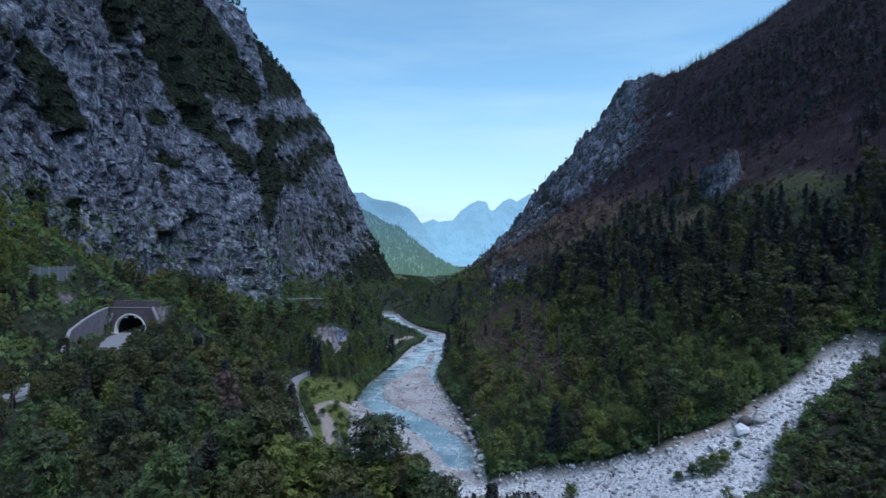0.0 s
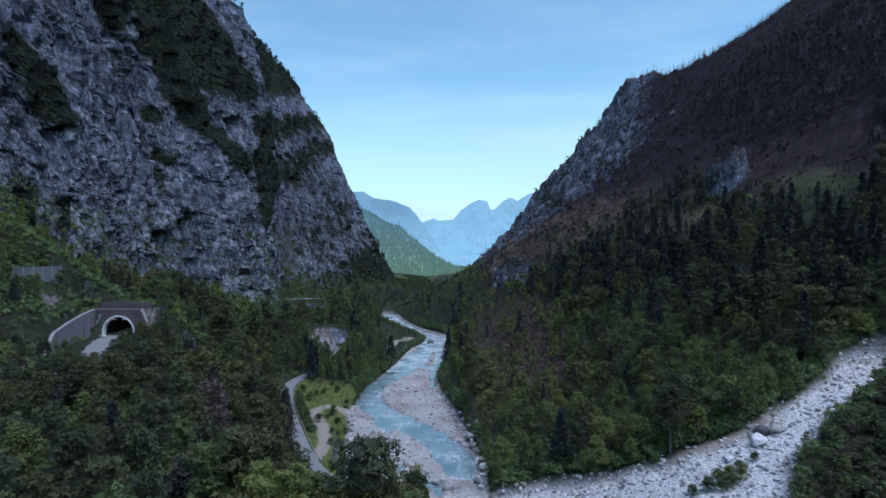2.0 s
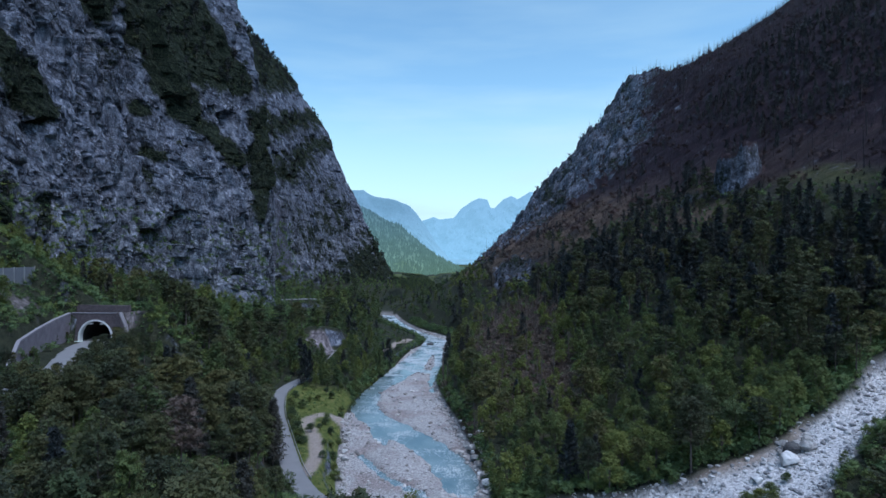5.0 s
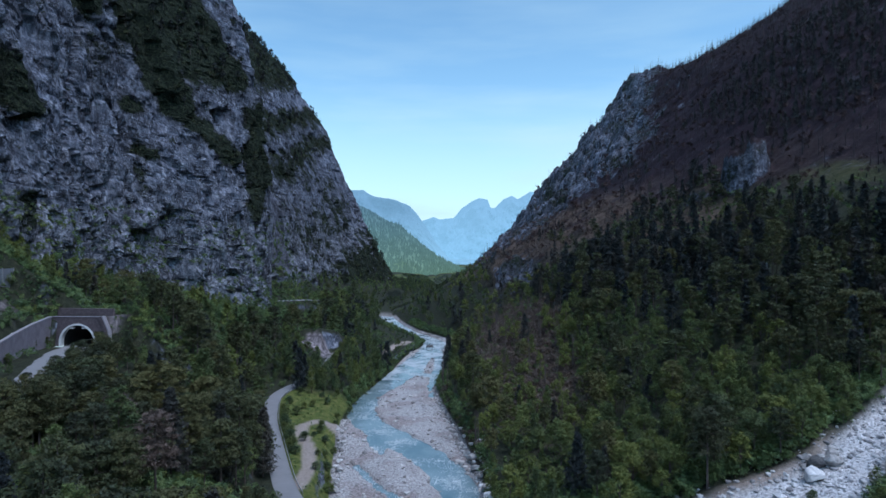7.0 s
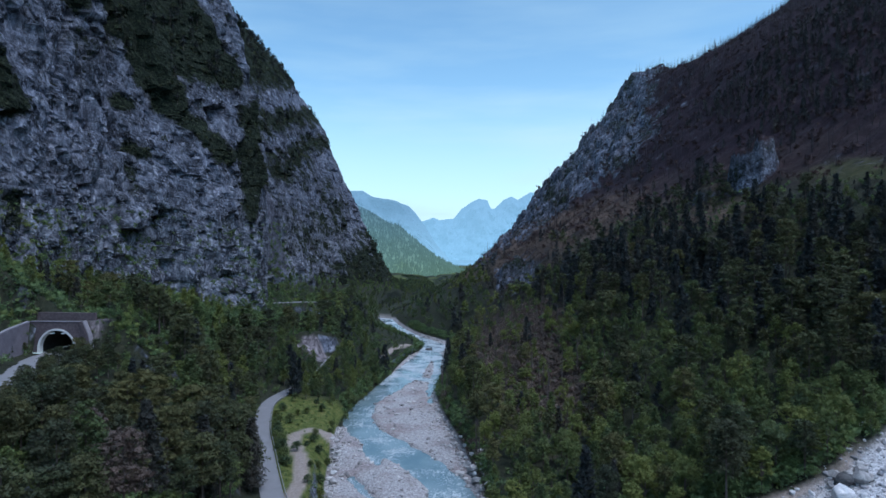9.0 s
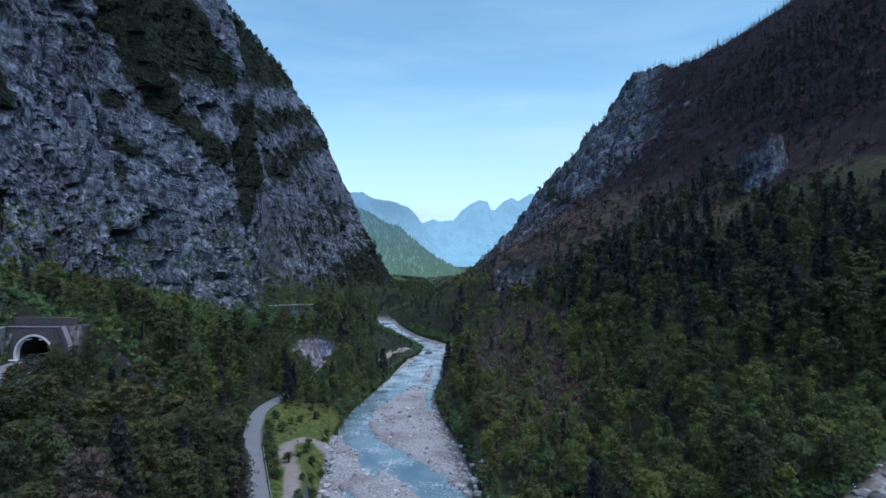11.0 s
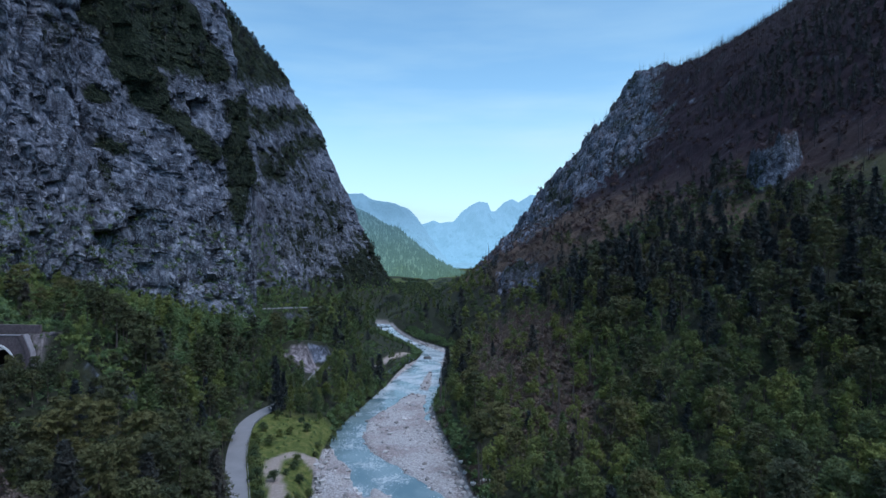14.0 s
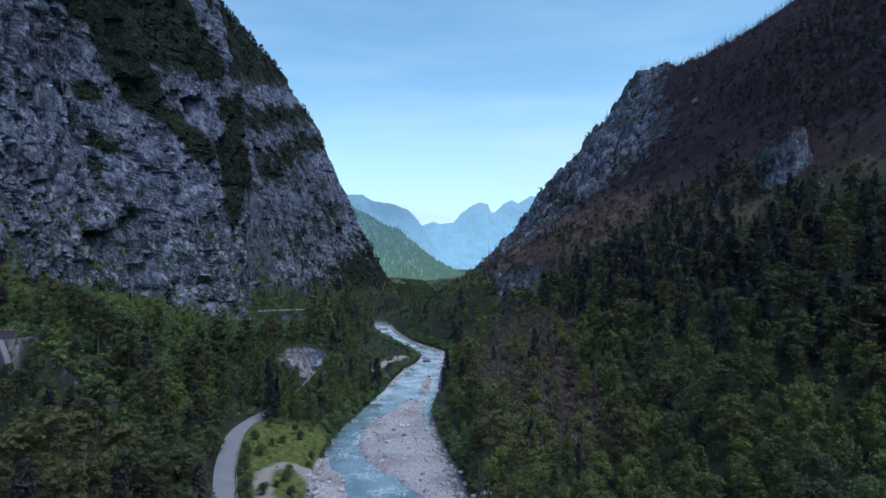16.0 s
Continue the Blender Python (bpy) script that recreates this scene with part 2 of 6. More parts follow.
GROUND = ground_material()
WATER = water_material()
ASPHALT = simple("asphalt_worn", ((0.3, (0.205, 0.207, 0.215)), (0.7, (0.245, 0.247, 0.255))), 0.25, 0.9, 0.008)
CONCRETE = simple("concrete_grey", ((0.3, (0.145, 0.135, 0.16)), (0.7, (0.235, 0.22, 0.25))), 0.5, 0.9)
BRICKY = simple("porphyry_facing", ((0.3, (0.085, 0.068, 0.074)), (0.7, (0.17, 0.14, 0.15))), 1.6, 0.9)
COPING = simple("pale_coping", ((0.3, (0.22, 0.21, 0.24)), (0.7, (0.34, 0.33, 0.35))), 1.0, 0.85)
WHITE = simple("white_paint", ((0.3, (0.66, 0.66, 0.66)), (0.7, (0.8, 0.8, 0.8))), 1.0, 0.7)
DARK_LINING = simple("tunnel_lining", ((0.3, (0.020, 0.019, 0.018)), (0.7, (0.05, 0.048, 0.046))), 0.6, 0.9)
def stone_material(name, lo, hi):
    k = Mat(name, 0.9, 0.3)
    c = k.mix(k.pos.outputs["Random Per Island"], lo, hi)
    k.height(k.noise(3.0, 6, 0.7), 0.1, 0.7)
    return k.colour(k.mix(0.5, c, k.ramp(k.noise(0.9, 6, 0.7), (0.3, 0.45), (0.7, 1.0)), "MULTIPLY"))


PEBBLE = stone_material("river_stone", (0.20, 0.185, 0.18), (0.66, 0.64, 0.62))
PEBBLE_PALE = stone_material("torrent_stone", (0.20, 0.20, 0.21), (0.74, 0.74, 0.74))
STONE_WHITE = simple("white_limestone", ((0.3, (0.55, 0.55, 0.55)), (0.7, (0.8, 0.8, 0.79))), 0.9, 0.9, 0.1)
STONE = simple("limestone_boulder", ((0.3, (0.22, 0.215, 0.21)), (0.5, (0.40, 0.39, 0.38)), (0.7, (0.58, 0.57, 0.55))), 0.8, 0.9, 0.15)
STONE_DARK = simple("dark_boulder_rock", ((0.3, (0.05, 0.05, 0.052)), (0.7, (0.14, 0.14, 0.14))), 0.8, 0.9, 0.15)
STEEL = simple("galvanised_steel", ((0.3, (0.25, 0.26, 0.27)), (0.7, (0.36, 0.37, 0.38))), 2.0, 0.5, 0.0)
STEEL_DARK = simple("weathered_steel_net", ((0.3, (0.11, 0.125, 0.15)), (0.7, (0.19, 0.21, 0.24))), 3.0, 0.7, 0.0)
BARK = simple("bark", ((0.3, (0.07, 0.058, 0.052)), (0.7, (0.17, 0.145, 0.13))), 1.5, 0.95, 0.0)
SNAG = simple("dead_wood", ((0.3, (0.022, 0.018, 0.021)), (0.7, (0.085, 0.072, 0.078))), 1.5, 0.95, 0.0)
LEAF_PINE = leaf_material("pine_needles", (0.032, 0.042, 0.032), (0.094, 0.117, 0.046), (0.152, 0.146, 0.050), 0.22)
LEAF_BROAD = leaf_material("broad_leaves", (0.046, 0.074, 0.046), (0.141, 0.190, 0.064), (0.215, 0.238, 0.056), 0.30)
LEAF_DARK = leaf_material("dark_conifer_needles", (0.018, 0.025, 0.031), (0.052, 0.066, 0.062), (0.085, 0.078, 0.058), 0.15)
LEAF_LARCH = leaf_material("light_larch_needles", (0.050, 0.074, 0.042), (0.150, 0.204, 0.062), (0.220, 0.246, 0.056), 0.3)
LEAF_DRY = leaf_material("dry_brush_twigs", (0.065, 0.050, 0.045), (0.20, 0.155, 0.135), (0.28, 0.225, 0.165), 0.2)
LEAF_DEAD = leaf_material("dead_twigs", (0.016, 0.011, 0.013), (0.050, 0.034, 0.039), (0.120, 0.076, 0.066), 0.1)
LEAF_BUSH = leaf_material("scrub_leaves", (0.066, 0.112, 0.064), (0.195, 0.280, 0.090), (0.250, 0.295, 0.080))


# ---- smooth noise on arrays ----
PERM = np.random.RandomState(7).permutation(256)
PERM = np.concatenate([PERM, PERM, PERM])
GRAD = np.random.RandomState(8).normal(size=(256, 3))
GRAD /= np.linalg.norm(GRAD, axis=1)[:, None]


def perlin(x, y, z):
    xi, yi, zi = np.floor(x).astype(int), np.floor(y).astype(int), np.floor(z).astype(int)
    xf, yf, zf = x - xi, y - yi, z - zi
    xi, yi, zi = xi & 255, yi & 255, zi & 255
    u, v, w = (f * f * f * (f * (f * 6 - 15) + 10) for f in (xf, yf, zf))

    def corner(a, b, c):
        g = GRAD[PERM[PERM[PERM[xi + a] + yi + b] + zi + c]]
        return g[..., 0] * (xf - a) + g[..., 1] * (yf - b) + g[..., 2] * (zf - c)

    def mixed(p, q, f):
        return p + f * (q - p)
    return mixed(mixed(mixed(corner(0, 0, 0), corner(1, 0, 0), u), mixed(corner(0, 1, 0), corner(1, 1, 0), u), v),
                 mixed(mixed(corner(0, 0, 1), corner(1, 0, 1), u), mixed(corner(0, 1, 1), corner(1, 1, 1), u), v), w) * 1.6


def fbm(x, y, z, octaves=4, gain=0.5):
    total, amp, norm = 0.0, 1.0, 0.0
    for i in range(octaves):
        total = total + amp * perlin(x + 17.3 * i, y + 9.1 * i, z + 4.7 * i)
        norm += amp
        amp, x, y, z = amp * gain, x * 2.03, y * 2.03, z * 2.03
    return total / norm


def smooth(a, lo, hi):
    t = np.clip((a - lo) / (hi - lo), 0, 1)
    return t * t * (3 - 2 * t)


# ---- the valley: course lines (y, x, z) that run along it ----
RIVER_L = [(-300, 34, 0), (100, 20, 0), (128, 2, 0), (150, -20, 0), (175, -27, 0), (215, -33, 0), (262, -37, 0), (325, -29, 0), (385, -22, 0),
           (427, -13, 0), (472, -28, 0), (548, -50, 0), (620, -64, 0), (700, -55, -2), (850, -35, -5), (1000, -20, -8), (1600, -40, -18), (4900, -100, -60)]
BANK_L = [(-300, 26, 8), (80, 15, 9), (122, -2, 7), (150, -26, 4), (175, -31, 3.5), (215, -37, 4.0), (262, -41, 4.5), (325, -34, 4), (427, -20, 4),
          (472, -40, 4), (548, -64, 4), (620, -68, 4), (850, -40, -1), (1000, -26, -4), (1600, -60, -12), (4900, -140, -55)]
SHELF = [(-300, 16, 22), (80, 8, 23), (118, -7, 16), (150, -30, 7.5), (175, -40, 6), (215, -56, 6.2), (244, -64, 6.3), (274, -69, 7), (325, -62, 8.5), (427, -46, 10), (548, -76, 9),
         (620, -74, 9), (800, -50, 4), (1000, -40, 0), (1600, -100, -8), (4900, -200, -50)]
FOREST_L = [(-300, -30, 32), (80, -34, 30), (150, -66, 25), (200, -78, 28), (273, -92, 28), (340, -88, 24), (372, -90, 20), (485, -104, 18), (600, -94, 18),
            (800, -56, 10), (900, -80, 8), (1000, -120, 6), (1600, -300, 0), (4900, -500, -40)]
FOOT = [(-300, -150, 78), (80, -148, 66), (200, -146, 78), (238, -150, 58), (270, -152, 52), (335, -145, 42), (358, -124, 33), (372, -107, 26), (400, -108, 28), (425, -114, 32),
        (438, -120, 41), (450, -132, 44), (465, -130, 44), (485, -124, 42), (600, -106, 32), (700, -88, 24), (800, -61, 17), (900, -120, 14), (1000, -220, 10), (1600, -420, 10), (4900, -700, -30)]
CLIFF_A = [(-300, -180, 120), (80, -170, 108), (200, -161, 118), (270, -157, 92), (335, -152, 100), (358, -138, 96), (372, -126, 95), (400, -117, 100), (420, -115, 105), (434, -120, 105),
           (447, -152, 108), (462, -154, 106), (478, -138, 102), (495, -134, 100), (600, -124, 95), (700, -113, 95), (800, -104, 98), (870, -140, 95), (930, -230, 90), (1000, -340, 80), (1600, -600, 80), (4900, -900, 30)]
CLIFF_B = [(-300, -200, 200), (80, -185, 190), (200, -174, 190), (270, -170, 190), (335, -164, 190), (372, -153, 190), (400, -143, 190), (420, -130, 185), (432, -133, 188),
           (446, -172, 190), (485, -180, 200), (540, -174, 200), (600, -164, 200), (700, -157, 205), (800, -146, 200), (870, -180, 190), (930, -280, 180), (1000, -400, 150), (1600, -700, 120), (4900, -1000, 60)]
BROW = [(-300, -230, 260), (200, -205, 250), (300, -195, 246), (372, -178, 238), (420, -146, 232), (434, -150, 236), (448, -192, 244), (485, -206, 264), (540, -208, 286), (600, -206, 296),
        (700, -214, 300), (800, -210, 297), (870, -250, 290), (930, -350, 260), (1000, -500, 200), (1600, -800, 150), (4900, -1200, 80)]
CREST_L = [(-300, -450, 420), (200, -400, 400), (420, -330, 330), (485, -330, 380), (600, -360, 430), (800, -330, 400), (1000, -700, 240), (1600, -1100, 200), (4900, -1500, 100)]
RIVER_R = [(-300, 56, 0), (100, 40, 0), (128, 22, 0), (150, 11, 0), (177, 10.5, 0), (202, 8.5, 0), (235, 4.5, 0), (263, 0, 0), (309, -3, 0), (325, 1, 0), (385, 3, 0), (427, 6, 0),
           (472, -16, 0), (548, -39, 0), (620, -50, 0), (700, -42, -2), (850, -15, -5), (1000, 0, -8), (1600, -20, -18), (4900, -60, -60)]
BANK_R = [(-300, 62, 5), (100, 46, 4), (128, 28, 3.5), (150, 15, 3), (177, 14.5, 4), (202, 12.5, 5), (235, 8.5, 5), (263, 4, 5), (309, 1, 5), (385, 8, 5), (427, 12, 5), (472, -8, 5), (548, -31, 5), (620, -37, 5), (700, -28, 4),
          (1000, 8, 0), (1600, -10, -12), (4900, -20, -55)]
SLOPE_A = [(-300, 80, 14), (80, 66, 11), (140, 46, 11), (212, 42, 11), (270, 33, 15), (340, 30, 20), (427, 34, 22), (500, 12, 22), (548, 4, 22), (620, -2, 22), (700, 6, 20), (850, 20, 18), (1000, 30, 16), (1300, 100, 0),
           (1800, 250, -10), (4900, 300, -50)]
SLOPE_B = [(-300, 110, 42), (80, 110, 36), (150, 106, 34), (212, 110, 46), (340, 110, 68), (427, 105, 74), (500, 96, 78), (600, 86, 78), (800, 92, 80), (1000, 96, 80), (1300, 220, 70), (1800, 600, 60), (4900, 700, 0)]
SLOPE_C = [(-300, 200, 105), (80, 200, 80), (150, 190, 74), (212, 190, 94), (340, 170, 106), (500, 156, 124), (700, 154, 142), (1000, 158, 156), (1300, 320, 150), (1800, 800, 120), (4900, 900, 30)]
SLOPE_D = [(-300, 330, 215), (80, 320, 190), (212, 310, 195), (340, 300, 205), (500, 285, 230), (700, 284, 268), (850, 286, 292), (950, 286, 306), (1000, 288, 312), (1300, 460, 280), (1800, 1000, 200), (4900, 1100, 60)]
SLOPE_E = [(-300, 500, 360), (340, 470, 330), (700, 390, 322), (900, 366, 322), (1000, 368, 324), (1300, 560, 320), (1800, 1200, 240), (4900, 1300, 80)]
SLOPE_F = [(-300, 700, 560), (340, 650, 490), (700, 590, 458), (1000, 572, 460), (1300, 760, 440), (1800, 1400, 300), (4900, 1500, 90)]
CREST_R = [(-300, 900, 760), (340, 860, 720), (700, 780, 650), (1000, 735, 616), (1300, 900, 560), (1800, 1600, 380), (4900, 1700, 100)]


def course(pts, ys):
    """x and z of a course line at every y, smoothed between its points."""
    p = np.array(pts, float)
    out = []
    for c in (1, 2):
        m = np.gradient(p[:, c], p[:, 0])
        i = np.clip(np.searchsorted(p[:, 0], ys) - 1, 0, len(p) - 2)
        h = p[i + 1, 0] - p[i, 0]
        t = np.clip((ys - p[i, 0]) / h, 0, 1)
        d = (p[i + 1, c] - p[i, c]) / h
        lim0, lim1 = np.clip(m[i], -3 * abs(d), 3 * abs(d)), np.clip(m[i + 1], -3 * abs(d), 3 * abs(d))
        out.append((2 * t**3 - 3 * t**2 + 1) * p[i, c] + (t**3 - 2 * t**2 + t) * h * lim0 + (3 * t**2 - 2 * t**3) * p[i + 1, c] + (t**3 - t**2) * h * lim1)
    return out


ROWS_Y = np.concatenate([np.arange(-300, 100, 16.0), np.arange(100, 150, 2.5), np.arange(150, 460, 1.5), np.arange(460, 700, 2.4), np.arange(700, 1010, 4.0), np.geomspace(1010, 4900, 40)])
BANDS = [(CREST_L, 8), (BROW, 30), (CLIFF_B, 80), (CLIFF_A, 62), (FOOT, 34), (FOREST_L, 24), (SHELF, 14), (BANK_L, 6), (RIVER_L, 44), (RIVER_R, 6), (BANK_R, 22),
         (SLOPE_A, 40), (SLOPE_B, 44), (SLOPE_C, 56), (SLOPE_D, 30), (SLOPE_E, 26), (SLOPE_F, 14)]
lines = [course(c, ROWS_Y) for c, _ in BANDS] + [course(CREST_R, ROWS_Y)]
lines = [[lines[0][0] - 600, lines[0][1] - 120]] + lines + [[lines[-1][0] + 700, lines[-1][1] - 200]]
counts = [8] + [n for _, n in BANDS] + [8]
gx, gz, band = [], [], []
for k, n in enumerate(counts):
    f = (np.arange(n) / n)[None, :]
    gx.append(lines[k][0][:, None] * (1 - f) + lines[k + 1][0][:, None] * f)
    gz.append(lines[k][1][:, None] * (1 - f) + lines[k + 1][1][:, None] * f)
    band += [k + f[0, j] for j in range(n)]
gx, gz, band = np.hstack(gx + [lines[-1][0][:, None]]), np.hstack(gz + [lines[-1][1][:, None]]), np.array(band + [len(counts)])
gy = np.repeat(ROWS_Y[:, None], gx.shape[1], 1)
bed = ((band >= 9) & (band <= 10))[None, :]


def soften(a, w):
    out = a.copy()
    for i in range(1, w + 1):
        out[:, w:-w] += a[:, w + i:a.shape[1] - w + i] + a[:, w - i:-w - i]
    out[:, w:-w] /= 2 * w + 1
    return out


free = ~((band > 7.5) & (band < 11.5))[None, :]
gx, gz = np.where(free, soften(gx, 4), gx), np.where(free, soften(gz, 4), gz)

def blocks(x, y, z, seed):
    """A random value for each of the irregular blocks that the points fall in, and the distance to the block's edge."""
    r = np.random.RandomState(seed)
    tab = np.concatenate([r.uniform(0, 1, (256, 4)), r.uniform(-1, 1, (256, 3))], 1)
    xi, yi, zi = (np.floor(a).astype(int) for a in (x, y, z))
    best, second, val, tilt = np.full(x.shape, 9.0), np.full(x.shape, 9.0), np.zeros(x.shape), np.zeros(x.shape)
    for a in (-1, 0, 1):
        for b in (-1, 0, 1):
            for c in (-1, 0, 1):
                h = tab[PERM[PERM[PERM[(xi + a) & 255] + ((yi + b) & 255)] + ((zi + c) & 255)]]
                ox, oy, oz = xi + a + h[..., 0] - x, yi + b + h[..., 1] - y, zi + c + h[..., 2] - z
                d = np.sqrt(ox ** 2 + oy ** 2 + oz ** 2)
                near = d < best
                second = np.where(near, best, np.minimum(second, d))
                best, val = np.where(near, d, best), np.where(near, h[..., 3], val)
                tilt = np.where(near, h[..., 4] * ox + h[..., 5] * oy + h[..., 6] * oz, tilt)
    return val, second - best, tilt


# large and middle relief; cliffs are pushed in and out, slopes up and down
cliff = (smooth(band, 1.6, 2.2) * (1 - smooth(band, 5.0, 5.25)))[None, :] * smooth(gy, -300, 60) * np.ones_like(gx)
slope_r = smooth(band, 11.3, 13.2)[None, :] * np.ones_like(gx)
slope_l = (smooth(band, 4.9, 5.6) * (1 - smooth(band, 6.5, 7.2)))[None, :] * np.ones_like(gx)
n1 = fbm(gx / 60, gy / 55, gz / 90, 3)
n2 = fbm(gx / 22 + 5, gy / 17, gz / 34, 4, 0.55)
n3 = fbm(gx / 7, gy / 5.5, gz / 9 + 3, 4, 0.6)
ledge = perlin(gx / 60, gy / 45, gz / 7.0)
ridged = 1 - abs(fbm(gx / 30, gy / 20, gz / 80 + 9, 3)) * 2.2
slab = (1 - smooth(abs(gy - 491), 12, 18)) * smooth(gz, 38, 48) * (1 - smooth(gz, 98, 112))
cliff = cliff * (1 - 0.8 * slab)
n4 = fbm(gx / 9, gy / 7, gz / 14 + 3, 2)
push = cliff * (6 * n1 + 2.2 * n2 + 0.5 * n4 + 0.9 * ledge + 3 * (ridged - 0.6))
gx = gx + push
gy = gy - cliff * (2.0 * n2 + 0.4 * n4)
far = 1 + smooth(ROWS_Y, 400, 900)[:, None] * 0.8
gz = gz + slope_r * far * (5 * n1 + 4.0 * n2 + 1.2 * n3) * smooth(gz, 8, 60) + slope_l * (1.5 * n2 + 0.6 * n3)
gz = gz + (slope_r * smooth(band, 13.5, 15)[None, :]) * far * (5 * ridged - 3.5)
# broken rock on the far spur, and one crag that stands out of the wood
spur = slope_r * np.maximum(smooth(gy - 2.2 * np.maximum(gz - 160, 0), 545, 640), 1 - smooth(np.hypot(gx - 50, (gy - 485) / 3.5), 8, 26)) * (1 - smooth(band, 15.4, 15.9))[None, :]
s_on = spur > 0.02
val, gap, _ = blocks(gx[s_on] / 26, gy[s_on] / 30, gz[s_on] / 22, 5)
val2, gap2, _ = blocks(gx[s_on] / 11, gy[s_on] / 12, gz[s_on] / 10, 6)
gz[s_on] += spur[s_on] * (16 * (val - 0.55) - 5 * (1 - smooth(gap, 0, 0.2)) + 7 * (val2 - 0.5))
gz = gz + 15 * (1 - smooth(np.hypot((gx - 313) / 40, (gy - 975) / 70), 0.7, 1.0))
cr = np.hypot((gx - 156) / 12.5, (gy - 342) / 12) + 0.25 * fbm(gx / 6, gy / 6, 0 * gx + 3, 3)
crag_top, crag_gap, _ = blocks(gx / 6.5, gy / 6.5, 0 * gx + 0.5, 12)
gz = gz + 24 * (1 - smooth(cr, 0.6, 1.05)) * (0.8 + 0.35 * crag_top - 0.2 * (1 - smooth(crag_gap, 0, 0.25)))
gz = np.where(cr < 1.1, np.minimum(gz, 111 + 7 * crag_top + 2 * n3), gz)
cr2 = np.hypot((gx - 139) / 7, (gy - 356) / 9) + 0.25 * fbm(gx / 5, gy / 5, 0 * gx + 5, 3)
gz = gz + 8 * (1 - smooth(cr2, 0.55, 1.05))


# fractured limestone: blocks of three sizes, laid along a dip
c_on = cliff > 0.02
bx_, by_, bz_ = gx[c_on], gy[c_on], gz[c_on]
dip = bz_ + 0.45 * by_ + 4 * n2[c_on]
jut = np.zeros_like(bx_)
for size, amp, slant, tall, seed in ((34.0, 4.5, 6.5, 3.0, 1), (13.0, 2.2, 4.0, 2.0, 2), (5.5, 0.8, 1.5, 1.5, 3)):
    val, gap, tilt = blocks(bx_ / size * 0.7, (by_ - 0.3 * bz_) / size, dip / (size * tall), seed)
    jut += amp * (val - 0.5) + slant * tilt - amp * 0.3 * (1 - smooth(gap, 0.0, 0.09))
jut *= 1 - 0.45 * smooth(by_, 470, 540)
gx[c_on] += cliff[c_on] * jut
chip = fbm(bx_ / 3.2, by_ / 3.0, bz_ / 4.0, 2)
gx[c_on] += cliff[c_on] * 0.9 * chip
gy[c_on] -= cliff[c_on] * (jut * 0.12 + 0.4 * chip)


# the side torrent's bed, cut into the fan
TORRENT = [(150, 196, 39.5), (122, 172, 33.5), (110, 163.5, 31.5), (98, 155, 28.8), (86, 148.5, 25.5), (70, 139, 19.6), (55, 134, 15), (38, 136, 9), (20, 144, 3), (8, 148, 0)]


def along(pts, x, y):
    """Distance to a line of (x, y, z) points, the height of its nearest spot and how far along it lies (0 to 1)."""
    best, hz, at = np.full(np.shape(x), 1e9), np.zeros(np.shape(x)), np.zeros(np.shape(x))
    for i, (a, b) in enumerate(zip(pts, pts[1:])):
        dx, dy = b[0] - a[0], b[1] - a[1]
        t = np.clip(((x - a[0]) * dx + (y - a[1]) * dy) / (dx * dx + dy * dy), 0, 1)
        d = np.hypot(x - a[0] - t * dx, y - a[1] - t * dy)
        near = d < best
        best, hz, at = np.where(near, d, best), np.where(near, a[2] + t * (b[2] - a[2]), hz), np.where(near, (i + t) / (len(pts) - 1), at)
    return best, hz, at


td, tz, ta = along(TORRENT, gx, gy)
t_half = 4.8 + 6.7 * smooth(ta, 0.45, 0.85) + 1.8 * perlin(gx / 9, gy / 9, 0 * gx)
far_side = gy > np.interp(gx, [p[0] for p in TORRENT][::-1], [p[1] for p in TORRENT][::-1])
t_half = t_half - 1.2 * far_side * smooth(gx, 50, 60) * (1 - smooth(gx, 78, 92))
t_half = t_half + 9.0 * ~far_side * smooth(gx, 30, 42) * (1 - smooth(gx, 60, 73)) + 2.0 * far_side * smooth(gx, 14, 24) * (1 - smooth(gx, 44, 56))
t_in = (1 - smooth(td, t_half, t_half + 2.2)) * smooth(ta, 0.10, 0.18)
t_fan = (1 - smooth(td, t_half + 5, t_half + 26)) * smooth(ta, 0.0, 0.3)
gz = np.where(gx > 0, gz * (1 - t_fan) + t_fan * (np.minimum(gz, tz + 4 + 0.10 * td) * 0.6 + 0.4 * (tz + 3.5)), gz)
gz = gz * (1 - t_in) + t_in * (tz + 0.5 * perlin(gx / 4, gy / 4, 0 * gx) + 0.35 * perlin(gx / 1.7, gy / 1.7, 0 * gx + 5))

# the river bed: gravel, with channels (x, y, half width) cut below the water
CHANNELS = [
    [(-48, 700, 9), (-57, 625, 9), (-50, 570, 9), (-45, 545, 9), (-24, 470, 9), (-5, 425, 9), (-8, 400, 7), (-14, 370, 7), (-18, 338, 8), (-25, 312, 7.5), (-32.5, 285, 6), (-32, 262, 6), (-26, 244, 6), (-16, 229, 6.5),
     (-6, 214, 6.5), (1, 199, 6), (5, 182, 5.5), (7, 165, 5.5), (9, 140, 6)],
    [(-6, 400, 5), (-1, 375, 4.5), (-1, 350, 4), (-2.5, 326, 4), (-3.5, 302, 3.4), (-4, 284, 2.2)],
    [(-20, 334, 6), (-3, 324, 4)],
    [(-23.5, 231, 2.0), (-21, 222, 3.0), (-19.5, 213, 1.6)],
    [(-25, 203, 0.9), (-16, 186, 1.3), (-7, 176, 2.0), (0, 164, 2.4)],
]
